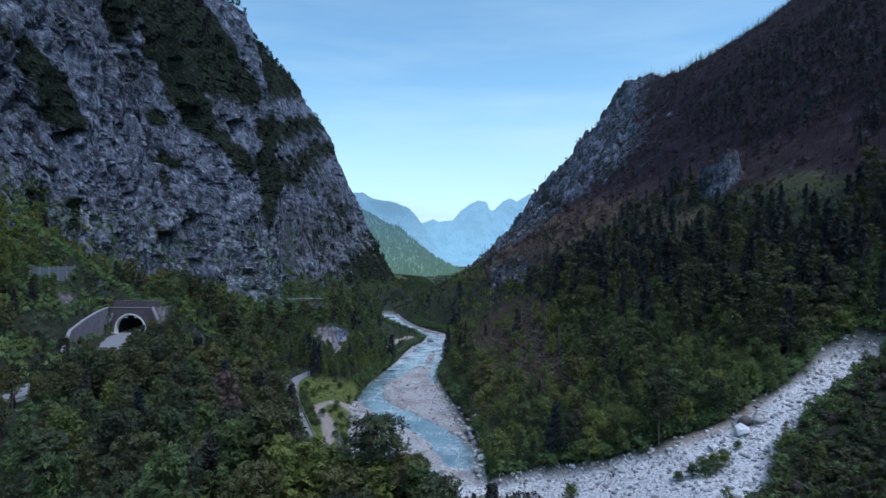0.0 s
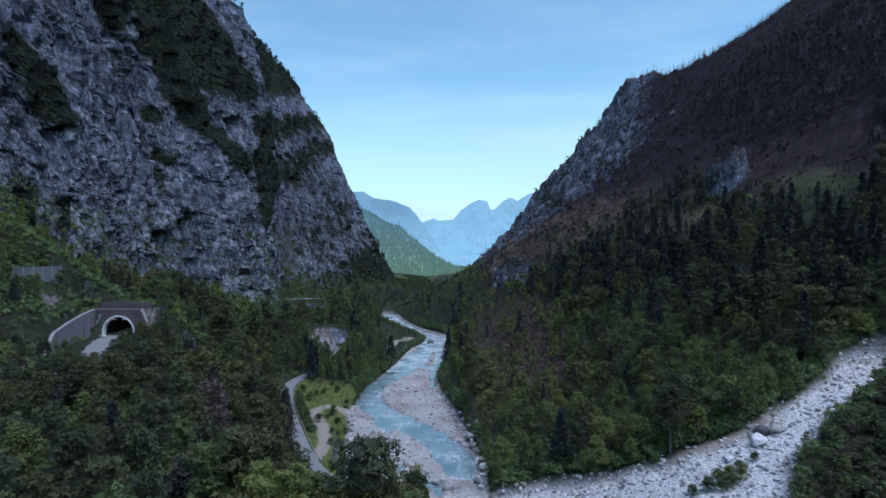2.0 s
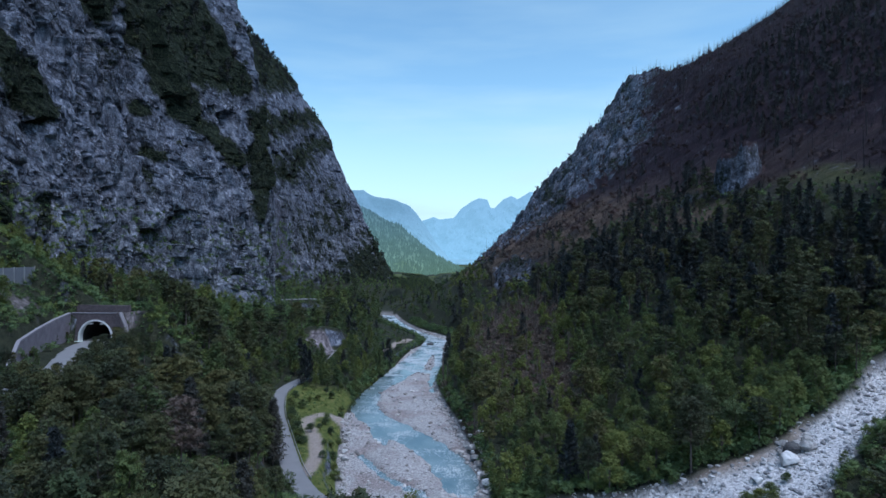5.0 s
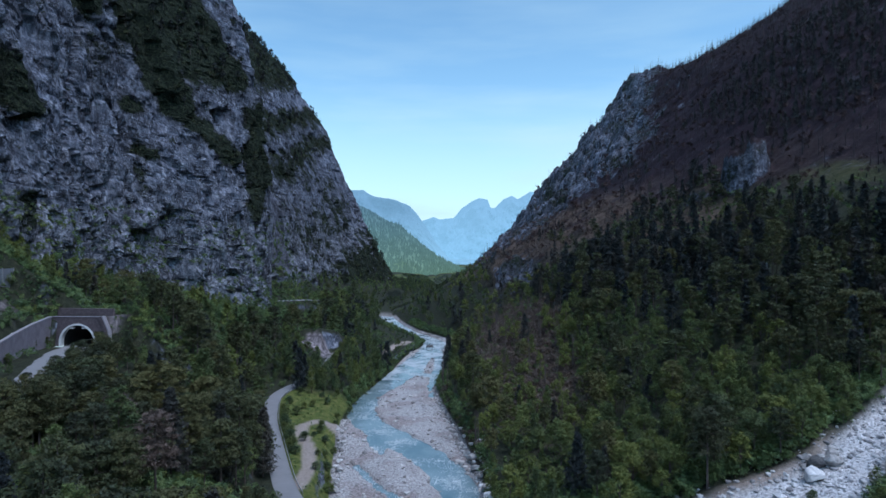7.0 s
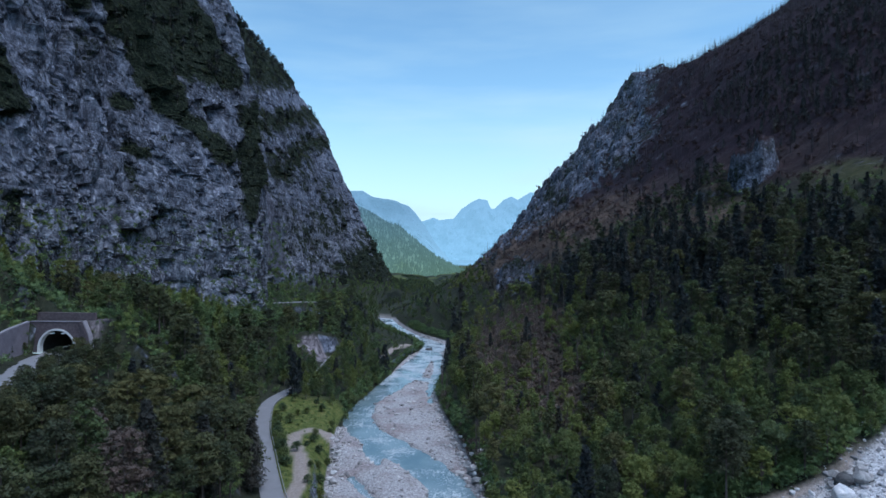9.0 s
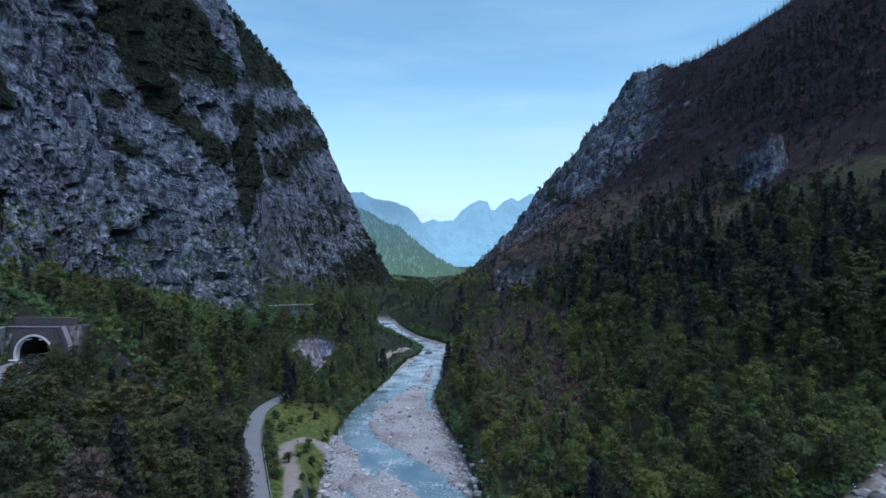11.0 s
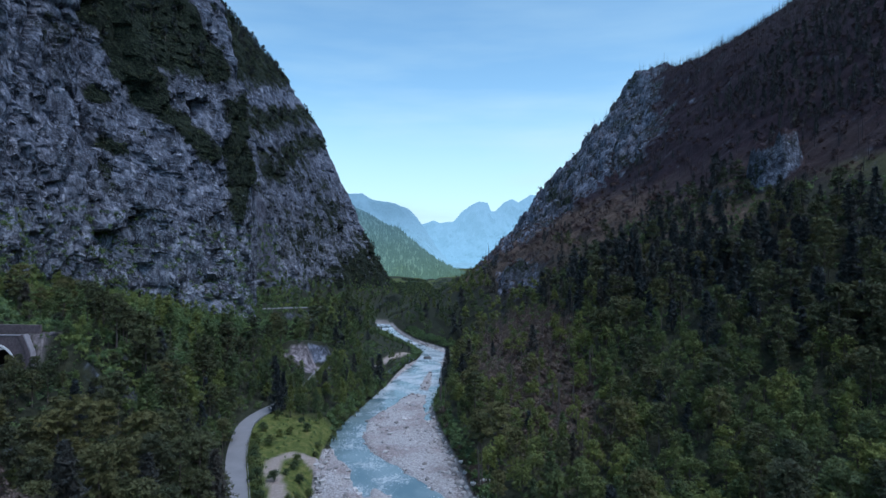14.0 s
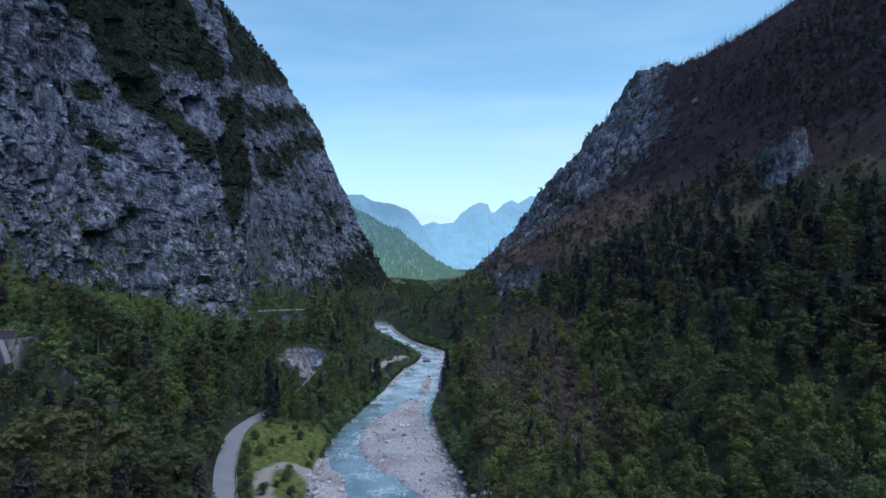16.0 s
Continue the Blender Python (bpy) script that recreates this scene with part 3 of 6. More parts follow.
level = 0.55 + 0.28 * fbm(gx / 9, gy / 14, 0 * gx, 4) + 0.2 * fbm(gx / 2.5, gy / 2.5, 0 * gx + 7, 3)
wooded_bar = smooth(gy + 0.6 * gx, 545, 565)
level = level + 0.7 * (1 - smooth(np.hypot((gx + 13) / 10, (gy - 198) / 16), 0.3, 1.0)) - 0.35 * smooth(gy, 318, 340)
for line in CHANNELS:
    d, half, _ = along(line, gx, gy)
    d = d + 1.6 * fbm(gx / 5, gy / 8, 0 * gx + 4, 3)
    level = level - (level + 1.0) * (1 - smooth(d, half * 0.72, half * 1.12))
level = level * (1 - wooded_bar) + 3.2 * wooded_bar
edge = np.clip(np.minimum(band[None, :] - 9, 10 - band[None, :]) * 2, 0, 1) * np.ones_like(gx)
gz = np.where(bed, gz + level * smooth(edge, 0.0, 0.10) * (1 - t_in), gz)

# the bare scar above the road
s_w = 1 - smooth(abs(gx + 65) + 2.0 * n2, 9, 12.5)
mound = np.where(gy < 346, 8.2 + np.clip(gy - 334, 0, 12), 20.2 - np.maximum(gy - 350, 0) * 0.4)
gz = np.where((gy > 333) & (gy < 385) & (gx < -50) & (gx > -80), np.maximum(gz, gz * (1 - s_w) + s_w * (mound + 0.8 * n3)), gz)

# roads, track and portal are cut into the slopes
ROAD_LOW = [(-22, 146, 8.0), (-31, 158, 6.8), (-37.5, 172, 6.2), (-44, 190, 6.0), (-51, 210, 6.0), (-57, 227, 6.0), (-61, 243, 6.2), (-63.6, 254, 6.3), (-63.4, 266, 6.5), (-61, 275, 6.7), (-57.5, 284, 7.0), (-55, 296, 7.3), (-54.5, 310, 7.6), (-55, 326, 8), (-55, 345, 8.2)]
TRACK = [(-34.5, 173, 6.0), (-35, 188, 5.6), (-38.5, 203, 5.4), (-44, 217, 5.3), (-45.5, 226, 5.2), (-42.5, 232, 4.9), (-37, 230, 4.2), (-31, 222, 2.8), (-24, 213, 1.4), (-19, 207, 1.0)]
ROAD_HIGH = [(-84, 40, 36), (-80, 92, 36.2), (-78, 117, 36.2), (-79.5, 138, 36.2), (-83.5, 154, 36.2), (-91, 169, 36.2), (-97.2, 183, 36.2), (-99.6, 197, 36.2)]
ROAD_EXIT = [(-122, 430, 27), (-108, 438, 27), (-97, 448, 26.5), (-90, 462, 25.5), (-86, 490, 23)]


def flatten(line, half, side, gz):
    d, z, _ = along(line, gx, gy)
    w = 1 - smooth(d, half, half + side)
    return gz * (1 - w) + w * (z - 0.12), d


gz, d_low = flatten(ROAD_LOW, 4.2, 5.0, gz)
gz, d_track = flatten(TRACK, 1.8, 2.5, gz)
gz, d_exit = flatten(ROAD_EXIT, 5.0, 6.0, gz)
PORTAL_X, PORTAL_Y, PORTAL_Z = -99.6, 193.5, 36.2
d_high, z_high, _ = along(ROAD_HIGH, gx, gy)
front = 1 - smooth(gy, PORTAL_Y - 0.3, PORTAL_Y + 1.0)
left_side = gx < np.interp(gy, [p[1] for p in ROAD_HIGH], [p[0] for p in ROAD_HIGH])
w = (1 - smooth(d_high, 5.2, np.where(left_side, 7.0, 16.0))) * front
gz = gz * (1 - w) + w * (z_high - 0.12)
# the hill behind the wing wall is held below its coping
WING = [(-107.0, 193.4, 44.2), (-105.3, 184, 43.5), (-102.5, 173, 42.5), (-98.6, 160.5, 41.3), (-96.6, 154, 36.7)]
HELD = [(-94, 128, 36.4), (-95.5, 146, 36.2)] + WING[::-1]
wing_x, wing_z = np.interp(gy, [p[1] for p in HELD], [p[0] for p in HELD]), np.interp(gy, [p[1] for p in HELD], [p[2] for p in HELD])
held = (gy > 128) & (gy < PORTAL_Y + 2.5) & (gx < wing_x + 0.2)
inside = (gy > 128) & (gy < PORTAL_Y) & left_side & (gx > wing_x - 1.3)
gz = np.where(inside, 36.0 + 0.06 * d_high + 0.25 * n3, gz)
cap = wing_z - 0.35 + np.maximum(wing_x - gx - 1.0, 0) * 0.75 + 0.5 * n3
gz = np.where(held & (gz > cap), cap, gz)
behind = smooth(gy, PORTAL_Y + 0.3, PORTAL_Y + 1.6) * (1 - smooth(gy, PORTAL_Y + 14, PORTAL_Y + 40)) * (1 - smooth(abs(gx - PORTAL_X), 9, 34))
gz = np.maximum(gz, gz * (1 - behind) + behind * 44.2)
gz = np.where((abs(gx - PORTAL_X) < 8.5) & (gy > PORTAL_Y + 1.0) & (gy < PORTAL_Y + 5.5), 44.15, gz)

MEADOW = np.where(gx < 0, (1 - smooth(abs(gy - 212), 52, 66)) * (smooth(band, 6.9, 7.1) * (1 - smooth(band, 8.9, 9.0)))[None, :], 0)
MEADOW = MEADOW * (gx > np.interp(gy, [p[1] for p in ROAD_LOW], [p[0] for p in ROAD_LOW]) - 2.0)
MEADOW = np.maximum(MEADOW, (1 - smooth(np.hypot(gx - 165, (gy - 284) * 0.35) + 5 * n3, 5, 13)) * 0.31)
MEADOW = np.maximum(MEADOW, smooth(gy, 1080, 1200) * ((band > 5) & (band < 12.5))[None, :] * smooth(fbm(gx / 60, gy / 160, 0 * gx, 3), 0.0, 0.25))
SCAR = (1 - smooth(np.maximum(abs(gx + 65) / 10.5, abs(gy - 340) / 8.5) + 0.9 * n2 + 0.5 * n3, 0.7, 1.0))
SCAR = np.maximum(SCAR, 0.6 * (1 - smooth(np.hypot((gx + 112.5) / 5, (gy - 181) / 8) + 0.6 * n3, 0.5, 1.1)))
SCAR = np.maximum(SCAR, 1 - smooth(np.hypot((gx + 90.3) / 3.2, (gy - 197) / 3.5) + 0.3 * n3, 0.7, 1.05))
GRAVEL = np.maximum((band[None, :] > np.where(gy > 250, 9.05, 8.95)) * (band < 10.3)[None, :] * (1 - wooded_bar), t_in)
BURNT = slope_r * smooth(gz + 16 * n2 + 0.14 * np.maximum(gy - 340, 0) + 14 * smooth(gy, 360, 430) + 14 * smooth(gx, 125, 165), 92, 116)
BURNT = np.maximum(BURNT, slope_r * (1 - smooth(np.hypot(gx - 26, (gy - 285) / 4) + 6 * n2, 7, 16)) * 0.75)
BURNT = np.maximum(BURNT, slope_r * (1 - smooth(np.hypot(gx - 54, (gy - 490) / 3.2) + 8 * n2, 14, 34)))
d_bank, _, _ = along([(-33, 360, 0), (-29, 380, 0), (-21, 404, 0)], gx, gy)
TRACKED = np.maximum(1 - smooth(d_track, 1.5, 2.4), 1 - smooth(d_bank, 1.6, 2.6))
raw_bank = smooth(td, t_half - 0.5, t_half + 0.8) * (1 - smooth(td, t_half + 2.4, t_half + 4.2)) * smooth(gx, 46, 54) * (1 - smooth(gx, 76, 84)) * far_side
TRACKED = np.maximum(TRACKED, raw_bank * smooth(n2 + n3, -0.6, -0.1))
BARREN = slope_r * (1 - smooth(np.hypot(gx - 50, (gy - 485) / 3.5) + 8 * n2, 6, 26)) + cliff * (1 - smooth(band, 4.6, 5.1))[None, :] + smooth(band, 12, 13)[None, :] * smooth(gy + 45 * n1 - 2.2 * np.maximum(gz - 160, 0), 535, 625) * 0.75 * (1 - smooth(band, 15.2, 15.8))[None, :]


def wooded(y0, z0, ry, rz, lean=0.0):
    """Strength of a wooded hollow on the cliff, by its place along the valley and its height."""
    return 1 - smooth(np.hypot((gy - y0 - lean * (gz - z0)) / ry, (gz - z0) / rz), 0.35, 1.15)


GREEN = 0.27 + 0.35 * fbm(gx / 40, gy / 30, gz / 30 + 30, 3) + smooth(gy, 470, 540) * (0.12 + 0.42 * perlin(gx / 90, gy / 70, (gz - 0.25 * gy) / 16))
for spec in ((452, 205, 20, 40, 0.2), (485, 150, 42, 70, 0.0), (447, 140, 16, 62, 0.0), (760, 70, 90, 45, 0.3), (640, 60, 60, 20, 0.0), (700, 235, 90, 22, 0.4), (620, 180, 60, 18, 0.6), (600, 270, 90, 30, 0.0), (790, 165, 60, 16, 0.0)):
    GREEN = GREEN + 0.55 * wooded(*spec)
# wooded top of the front cliff, its spine and gully, and hanging scrub: along the valley, height, radius
HANGING = ((313, 185, 14), (346, 195, 24), (375, 205, 26), (358, 182, 20), (378, 188, 20), (392, 182, 18), (404, 174, 12), (330, 210, 20), (355, 164, 11), (352, 150, 8), (361, 151, 9), (362, 140, 9), (366, 132, 9),
           (375, 126, 9), (382, 116, 9), (340, 136, 6), (426, 165, 12), (414, 138, 17), (408, 118, 18), (404, 100, 16), (396, 86, 10), (424, 150, 12), (440, 130, 20), (440, 105, 18), (255, 128, 13), (246, 141, 8), (262, 120, 9))
for y0, z0, r0 in HANGING:
    GREEN = GREEN + 0.75 * wooded(y0, z0, r0, r0)
for y0, z0, r0 in ((340, 112, 6), (334, 101, 6), (335, 92, 6), (236, 81, 13), (258, 76, 11), (372, 74, 10)):
    GREEN = GREEN + 0.55 * wooded(y0, z0, r0, r0)
DRY = 1 - smooth(np.hypot((gx - 33) / 25, (gy - 315) / 110) + 0.5 * n2, 0.55, 1.1)
DRY = np.maximum(DRY, 0.8 * ((band > 10.05) & (band < 10.85))[None, :] * smooth(gy, 178, 200) * (1 - smooth(gy, 290, 330)) * smooth(n2 + 0.6 * n3, -0.35, 0.15))
height_s = gz + 16 * n2 + 0.10 * np.maximum(gy - 340, 0)
HEATH = np.maximum(DRY, slope_r * smooth(height_s, 46, 72) * (1 - smooth(height_s, 112, 134)) * smooth(gy, 230, 330) * (1 - 0.8 * smooth(gx + 25 * n1, 112, 150)))
GREEN = GREEN + 0.75 * smooth(gy + 16 * n2, 326, 352) * (1 - smooth(gy + 0.25 * (gz - 165), 408, 418)) * smooth(gz + 22 * n2, 152, 176)
# wooded ledges between pale walls on the hinder cliff, rising along the valley
bed_h = gz - 0.25 * (gy - 600) + 9 * n2 + 6 * n1
shelves = np.interp(bed_h, (15, 50, 85, 104, 124, 136, 147, 157, 163, 171, 180, 190, 197, 205, 214, 226), (0.85, 0.5, 0.6, 0.42, 0.38, 0.55, 0.85, 0.6, 0.3, 0.6, 0.9, 0.7, 0.18, 0.22, 0.6, 0.95))
hinder = smooth(gy, 515, 560)
GREEN = GREEN * (1 - hinder) + hinder * (shelves - 0.3 * smooth(gy + 0.5 * (gz - 90), 730, 775) * smooth(gz, 80, 100) * (1 - smooth(gz, 165, 190)) + 0.55 * fbm(gx / 20, gy / 18, gz / 12, 4))
GREEN = GREEN - 0.5 * smooth(gy + 0.25 * (gz - 165), 412, 420) * (1 - smooth(gy, 436, 442)) * smooth(gz, 148, 165)
# front cliff: darker and greener high up, less so near its foot
GREEN = GREEN + (0.10 * smooth(gz, 120, 175) - 0.26 * (1 - smooth(gz + 12 * n1, 75, 130))) * (gy < 470)
GREEN = GREEN - 0.6 * slab + 0.14 * (1 - smooth(gy, 225, 275)) * (gx < 0)
GREEN = np.where(gx < 0, np.clip(GREEN, 0, 1), np.clip(0.46 + 0.5 * fbm(gx / 30, gy / 30, gz / 20, 3), 0, 1))


def grid_mesh(name, x, y, z, drop=None, **layers):
    rows, cols = x.shape
    me = bpy.data.meshes.new(name)
    i = np.arange(rows * cols).reshape(rows, cols)
    quads = np.stack([i[:-1, :-1], i[:-1, 1:], i[1:, 1:], i[1:, :-1]], -1).reshape(-1, 4)
    if drop is not None:
        quads = quads[~drop.reshape(-1)]
    co = np.stack([x, y, z], -1).reshape(-1, 3).astype(np.float32)
    fill(me, co, quads)
    for key, v in layers.items():
        me.attributes.new(key, "FLOAT", "POINT").data.foreach_set("value", np.ascontiguousarray(np.clip(v, 0, 1).reshape(-1), dtype=np.float32))
    return me


def fill(me, co, faces, smooth_faces=True):
    n, k = faces.shape
    me.vertices.add(len(co))
    me.vertices.foreach_set("co", np.ascontiguousarray(co, dtype=np.float32).reshape(-1))
    me.loops.add(n * k)
    me.loops.foreach_set("vertex_index", np.ascontiguousarray(faces, dtype=np.int32).reshape(-1))
    me.polygons.add(n)
    me.polygons.foreach_set("loop_start", np.arange(0, n * k, k, dtype=np.int32))
    me.polygons.foreach_set("use_smooth", np.full(n, smooth_faces))
    me.update(calc_edges=True)


cx, cy, cz = ((a[:-1, :-1] + a[1:, 1:]) / 2 for a in (gx, gy, gz))
hole = (abs(cx - PORTAL_X) < 5.4) & (cy > PORTAL_Y - 1.5) & (cy < PORTAL_Y + 2.6) & (cz > PORTAL_Z + 0.35) & (cz < 43.4)
ground = new("ground", grid_mesh("ground", gx, gy, gz, hole, gravel=GRAVEL, meadow=MEADOW, burnt=BURNT, track=TRACKED, barren=BARREN, heath=HEATH, green=GREEN, pale=t_in, scar=SCAR, plain=np.where(gx < 0, slab, 0), pale_low=np.where(gx < 0, cliff * (1 - smooth(gz + 20 * n1 + 10 * n2, 55, 120)), 0)))
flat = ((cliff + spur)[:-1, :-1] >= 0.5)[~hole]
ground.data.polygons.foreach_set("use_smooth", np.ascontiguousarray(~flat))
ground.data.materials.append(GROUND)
tagged(ground, "alpine valley floor, forested slopes and grey limestone cliffs", "ground", kind="structure")


def height_at(x, y):
    """Ground height at (x, y), off the cliffs."""
    r = int(np.clip(np.searchsorted(ROWS_Y, y), 1, len(ROWS_Y) - 1))
    t = (y - ROWS_Y[r - 1]) / (ROWS_Y[r] - ROWS_Y[r - 1])
    z = [np.interp(x, np.maximum.accumulate(gx[k]), gz[k]) for k in (r - 1, r)]
    return float(z[0] * (1 - t) + z[1] * t)


# ---- water ----
wy = np.concatenate([np.arange(60, 640, 2.0), np.arange(640, 1600, 20.0)])
wl_x, wl_z = course(RIVER_L, wy)
wr_x, wr_z = course(RIVER_R, wy)
f = np.linspace(0, 1, 40)[None, :]
wx = (wl_x - 1.0)[:, None] * (1 - f) + (wr_x + 1.0)[:, None] * f
wz = wl_z[:, None] + 0 * f - 0.15 + 0.05 * fbm(wx / 3, wy[:, None] / 5, 0 * wx, 3)
water = new("river_water", grid_mesh("river_water", wx, np.repeat(wy[:, None], 40, 1), wz, rapid=np.repeat(smooth(wy, 300, 345)[:, None], 40, 1)))
water.data.materials.append(WATER)
tagged(water, "shallow milky turquoise mountain river with white ripples", "river", kind="structure")


# ---- helpers for things ----
def part(name, bm, material, parent=None, label=""):
    me = bpy.data.meshes.new(name)
    bm.to_mesh(me)
    bm.free()
    me.materials.append(material)
    ob = new(name, me)
    if parent:
        ob.parent = parent
    return tagged(ob, label)


def box(bm, x0, x1, y0, y1, z0, z1, m=None):
    v = bmesh.ops.create_cube(bm, size=1.0)["verts"]
    for p in v:
        p.co = Vector(((x0 + x1) / 2 + p.co.x * (x1 - x0), (y0 + y1) / 2 + p.co.y * (y1 - y0), (z0 + z1) / 2 + p.co.z * (z1 - z0)))
        if m:
            p.co = m @ p.co
    return bm


def ribbon(bm, pts, half, dz=0.0, thick=0.25, shift=0.0):
    """A strip with thickness along (x, y, z) points."""
    p = np.array(pts, float)
    t = np.gradient(p[:, :2], axis=0)
    t /= np.linalg.norm(t, axis=1)[:, None]
    nx, ny = t[:, 1], -t[:, 0]
    rings = []
    for i in range(len(p)):
        cx_, cy_ = p[i, 0] + nx[i] * shift, p[i, 1] + ny[i] * shift
        rings.append([bm.verts.new((cx_ + nx[i] * s, cy_ + ny[i] * s, p[i, 2] + dz - d)) for s, d in ((-half, 0), (half, 0), (half, thick), (-half, thick))])
    for a, b in zip(rings, rings[1:]):
        for j in range(4):
            bm.faces.new((a[j], a[(j + 1) % 4], b[(j + 1) % 4], b[j]))
    for r in (rings[0], rings[-1][::-1]):
        bm.faces.new(r)
    bmesh.ops.recalc_face_normals(bm, faces=bm.faces)
    return bm


def refine(pts, step=3.0):
    p = np.array(pts, float)
    s = np.concatenate([[0], np.cumsum(np.hypot(*np.diff(p[:, :2], axis=0).T))])
    q = np.arange(0, s[-1], step)
    out = np.stack([np.interp(q, s, p[:, k]) for k in range(3)], 1)
    for _ in range(4):
        out[1:-1] = (out[:-2] + 2 * out[1:-1] + out[2:]) / 4
    return out


# ---- roads ----
low = refine(ROAD_LOW)
tagged(part("road", ribbon(bmesh.new(), low, 2.6, 0.08), ASPHALT), "narrow pale grey asphalt road along the river terrace", "road", kind="structure")
high = refine(ROAD_HIGH)
tagged(part("road", ribbon(bmesh.new(), high, 4.4, 0.06), ASPHALT), "grey asphalt road that enters the tunnel", "road", kind="structure")
exit_road = refine(ROAD_EXIT)
tagged(part("road", ribbon(bmesh.new(), exit_road, 3.8, 0.08), ASPHALT), "grey asphalt mountain road beyond the tunnel", "road", kind="structure")


def guard_rail(pts, shift, label, every=1):
    rail = new("guard_rail")
    tagged(rail, label, "guard rail")
    bm = ribbon(bmesh.new(), pts, 0.05, 0.85, 0.32, shift)
    part("rail_beam", bm, STEEL, rail)
    t = np.gradient(pts[:, :2], axis=0)
    t /= np.linalg.norm(t, axis=1)[:, None]
    me = None
    for i in range(0, len(pts), every):
        x, y = pts[i, 0] + t[i, 1] * (shift + 0.1), pts[i, 1] - t[i, 0] * (shift + 0.1)
        if me is None:
            me = part("post", box(bmesh.new(), -0.06, 0.06, -0.06, 0.06, -0.5, 0.85), STEEL, rail)
            post = me
        else:
            post = new("post", me.data)
            post.parent = rail
        post.location = (x, y, pts[i, 2])
    return rail


guard_rail(low[8:44], 2.9, "low steel guard rail beside the terrace road")
guard_rail(exit_road[5:12], 4.1, "pale guard rail on the outer edge of the mountain road")
guard_rail(high[4:-12], 4.6, "steel guard rail on the valley edge of the tunnel road")


# ---- tunnel portal ----
def arch_ring(bm, r0, r1, y0, y1, legs, steps=28):
    """A horseshoe ring of rectangular section, from leg foot to leg foot."""
    prof = [(-1.0, -legs)] + [(-math.cos(a), math.sin(a)) for a in np.linspace(0, math.pi, steps)] + [(1.0, -legs)]
    rings = []
    for cx_, cz_ in prof:
        def at(r, y):
            return (cx_ * r, y, cz_ * r if cz_ >= 0 else -legs)
        rings.append([bm.verts.new(at(r, y)) for r, y in ((r0, y0), (r1, y0), (r1, y1), (r0, y1))])
    for a, b in zip(rings, rings[1:]):
        for j in range(4):
            bm.faces.new((a[j], b[j], b[(j + 1) % 4], a[(j + 1) % 4]))
    for r in (rings[0][::-1], rings[-1]):
        bm.faces.new(r)
    bmesh.ops.recalc_face_normals(bm, faces=bm.faces)
    return bm


portal = new("tunnel_portal")
portal.matrix_world = pose(PORTAL_X, PORTAL_Y, PORTAL_Z, 0, 0, -3)
tagged(portal, "reddish stone-faced road tunnel portal with a white arch ring", "tunnel portal")
LEG, RIN, ROUT = 1.1, 4.70, 5.16
bm = bmesh.new()
outer = [(-7.6, 0), (-7.6, 8.0), (5.9, 8.0), (7.4, 4.4), (8.2, 0.0)]
inner = [(-ROUT, 0), (-ROUT, LEG)] + [(-ROUT * math.cos(a), LEG + ROUT * math.sin(a)) for a in np.linspace(0, math.pi, 28)[1:-1]] + [(ROUT, LEG), (ROUT, 0)]
for y in (0.0, 1.4):
    vo, vi = [bm.verts.new((x, y, z)) for x, z in outer], [bm.verts.new((x, y, z)) for x, z in inner]
    ed = [bm.edges.new(p) for p in zip(vo, vo[1:])] + [bm.edges.new(p) for p in zip(vi, vi[1:])] + [bm.edges.new((vo[0], vi[0])), bm.edges.new((vo[-1], vi[-1]))]
    bmesh.ops.triangle_fill(bm, edges=ed, use_beauty=True)
    if y == 0.0:
        first = vo + vi[::-1]
    else:
        second = vo + vi[::-1]
for i in range(len(first)):
    j = (i + 1) % len(first)
    bm.faces.new((first[i], first[j], second[j], second[i]))
bmesh.ops.recalc_face_normals(bm, faces=bm.faces)
part("facade", bm, BRICKY, portal, "reddish-brown stone facing")
ring = part("arch_ring", arch_ring(bmesh.new(), RIN, ROUT + 0.02, -0.18, 1.3, LEG), WHITE, portal, "white-painted concrete arch ring")
ring.location.z = LEG
# lining, floor and end wall are all near-black
lining = part("tunnel_lining", arch_ring(bmesh.new(), RIN, RIN + 0.4, 1.3, 24.0, LEG), DARK_LINING, portal, "dark concrete tunnel lining")
lining.location.z = LEG
part("tunnel_floor", box(bmesh.new(), -RIN, RIN, 1.3, 24, -0.3, -0.02), DARK_LINING, portal)
part("tunnel_end", box(bmesh.new(), -RIN - 0.4, RIN + 0.4, 24, 24.4, -0.3, 7), DARK_LINING, portal)
bm = box(bmesh.new(), -7.75, 6.0, -0.12, 1.5, 8.0, 8.14)
part("coping", bm, CONCRETE, portal, "thin grey concrete coping")
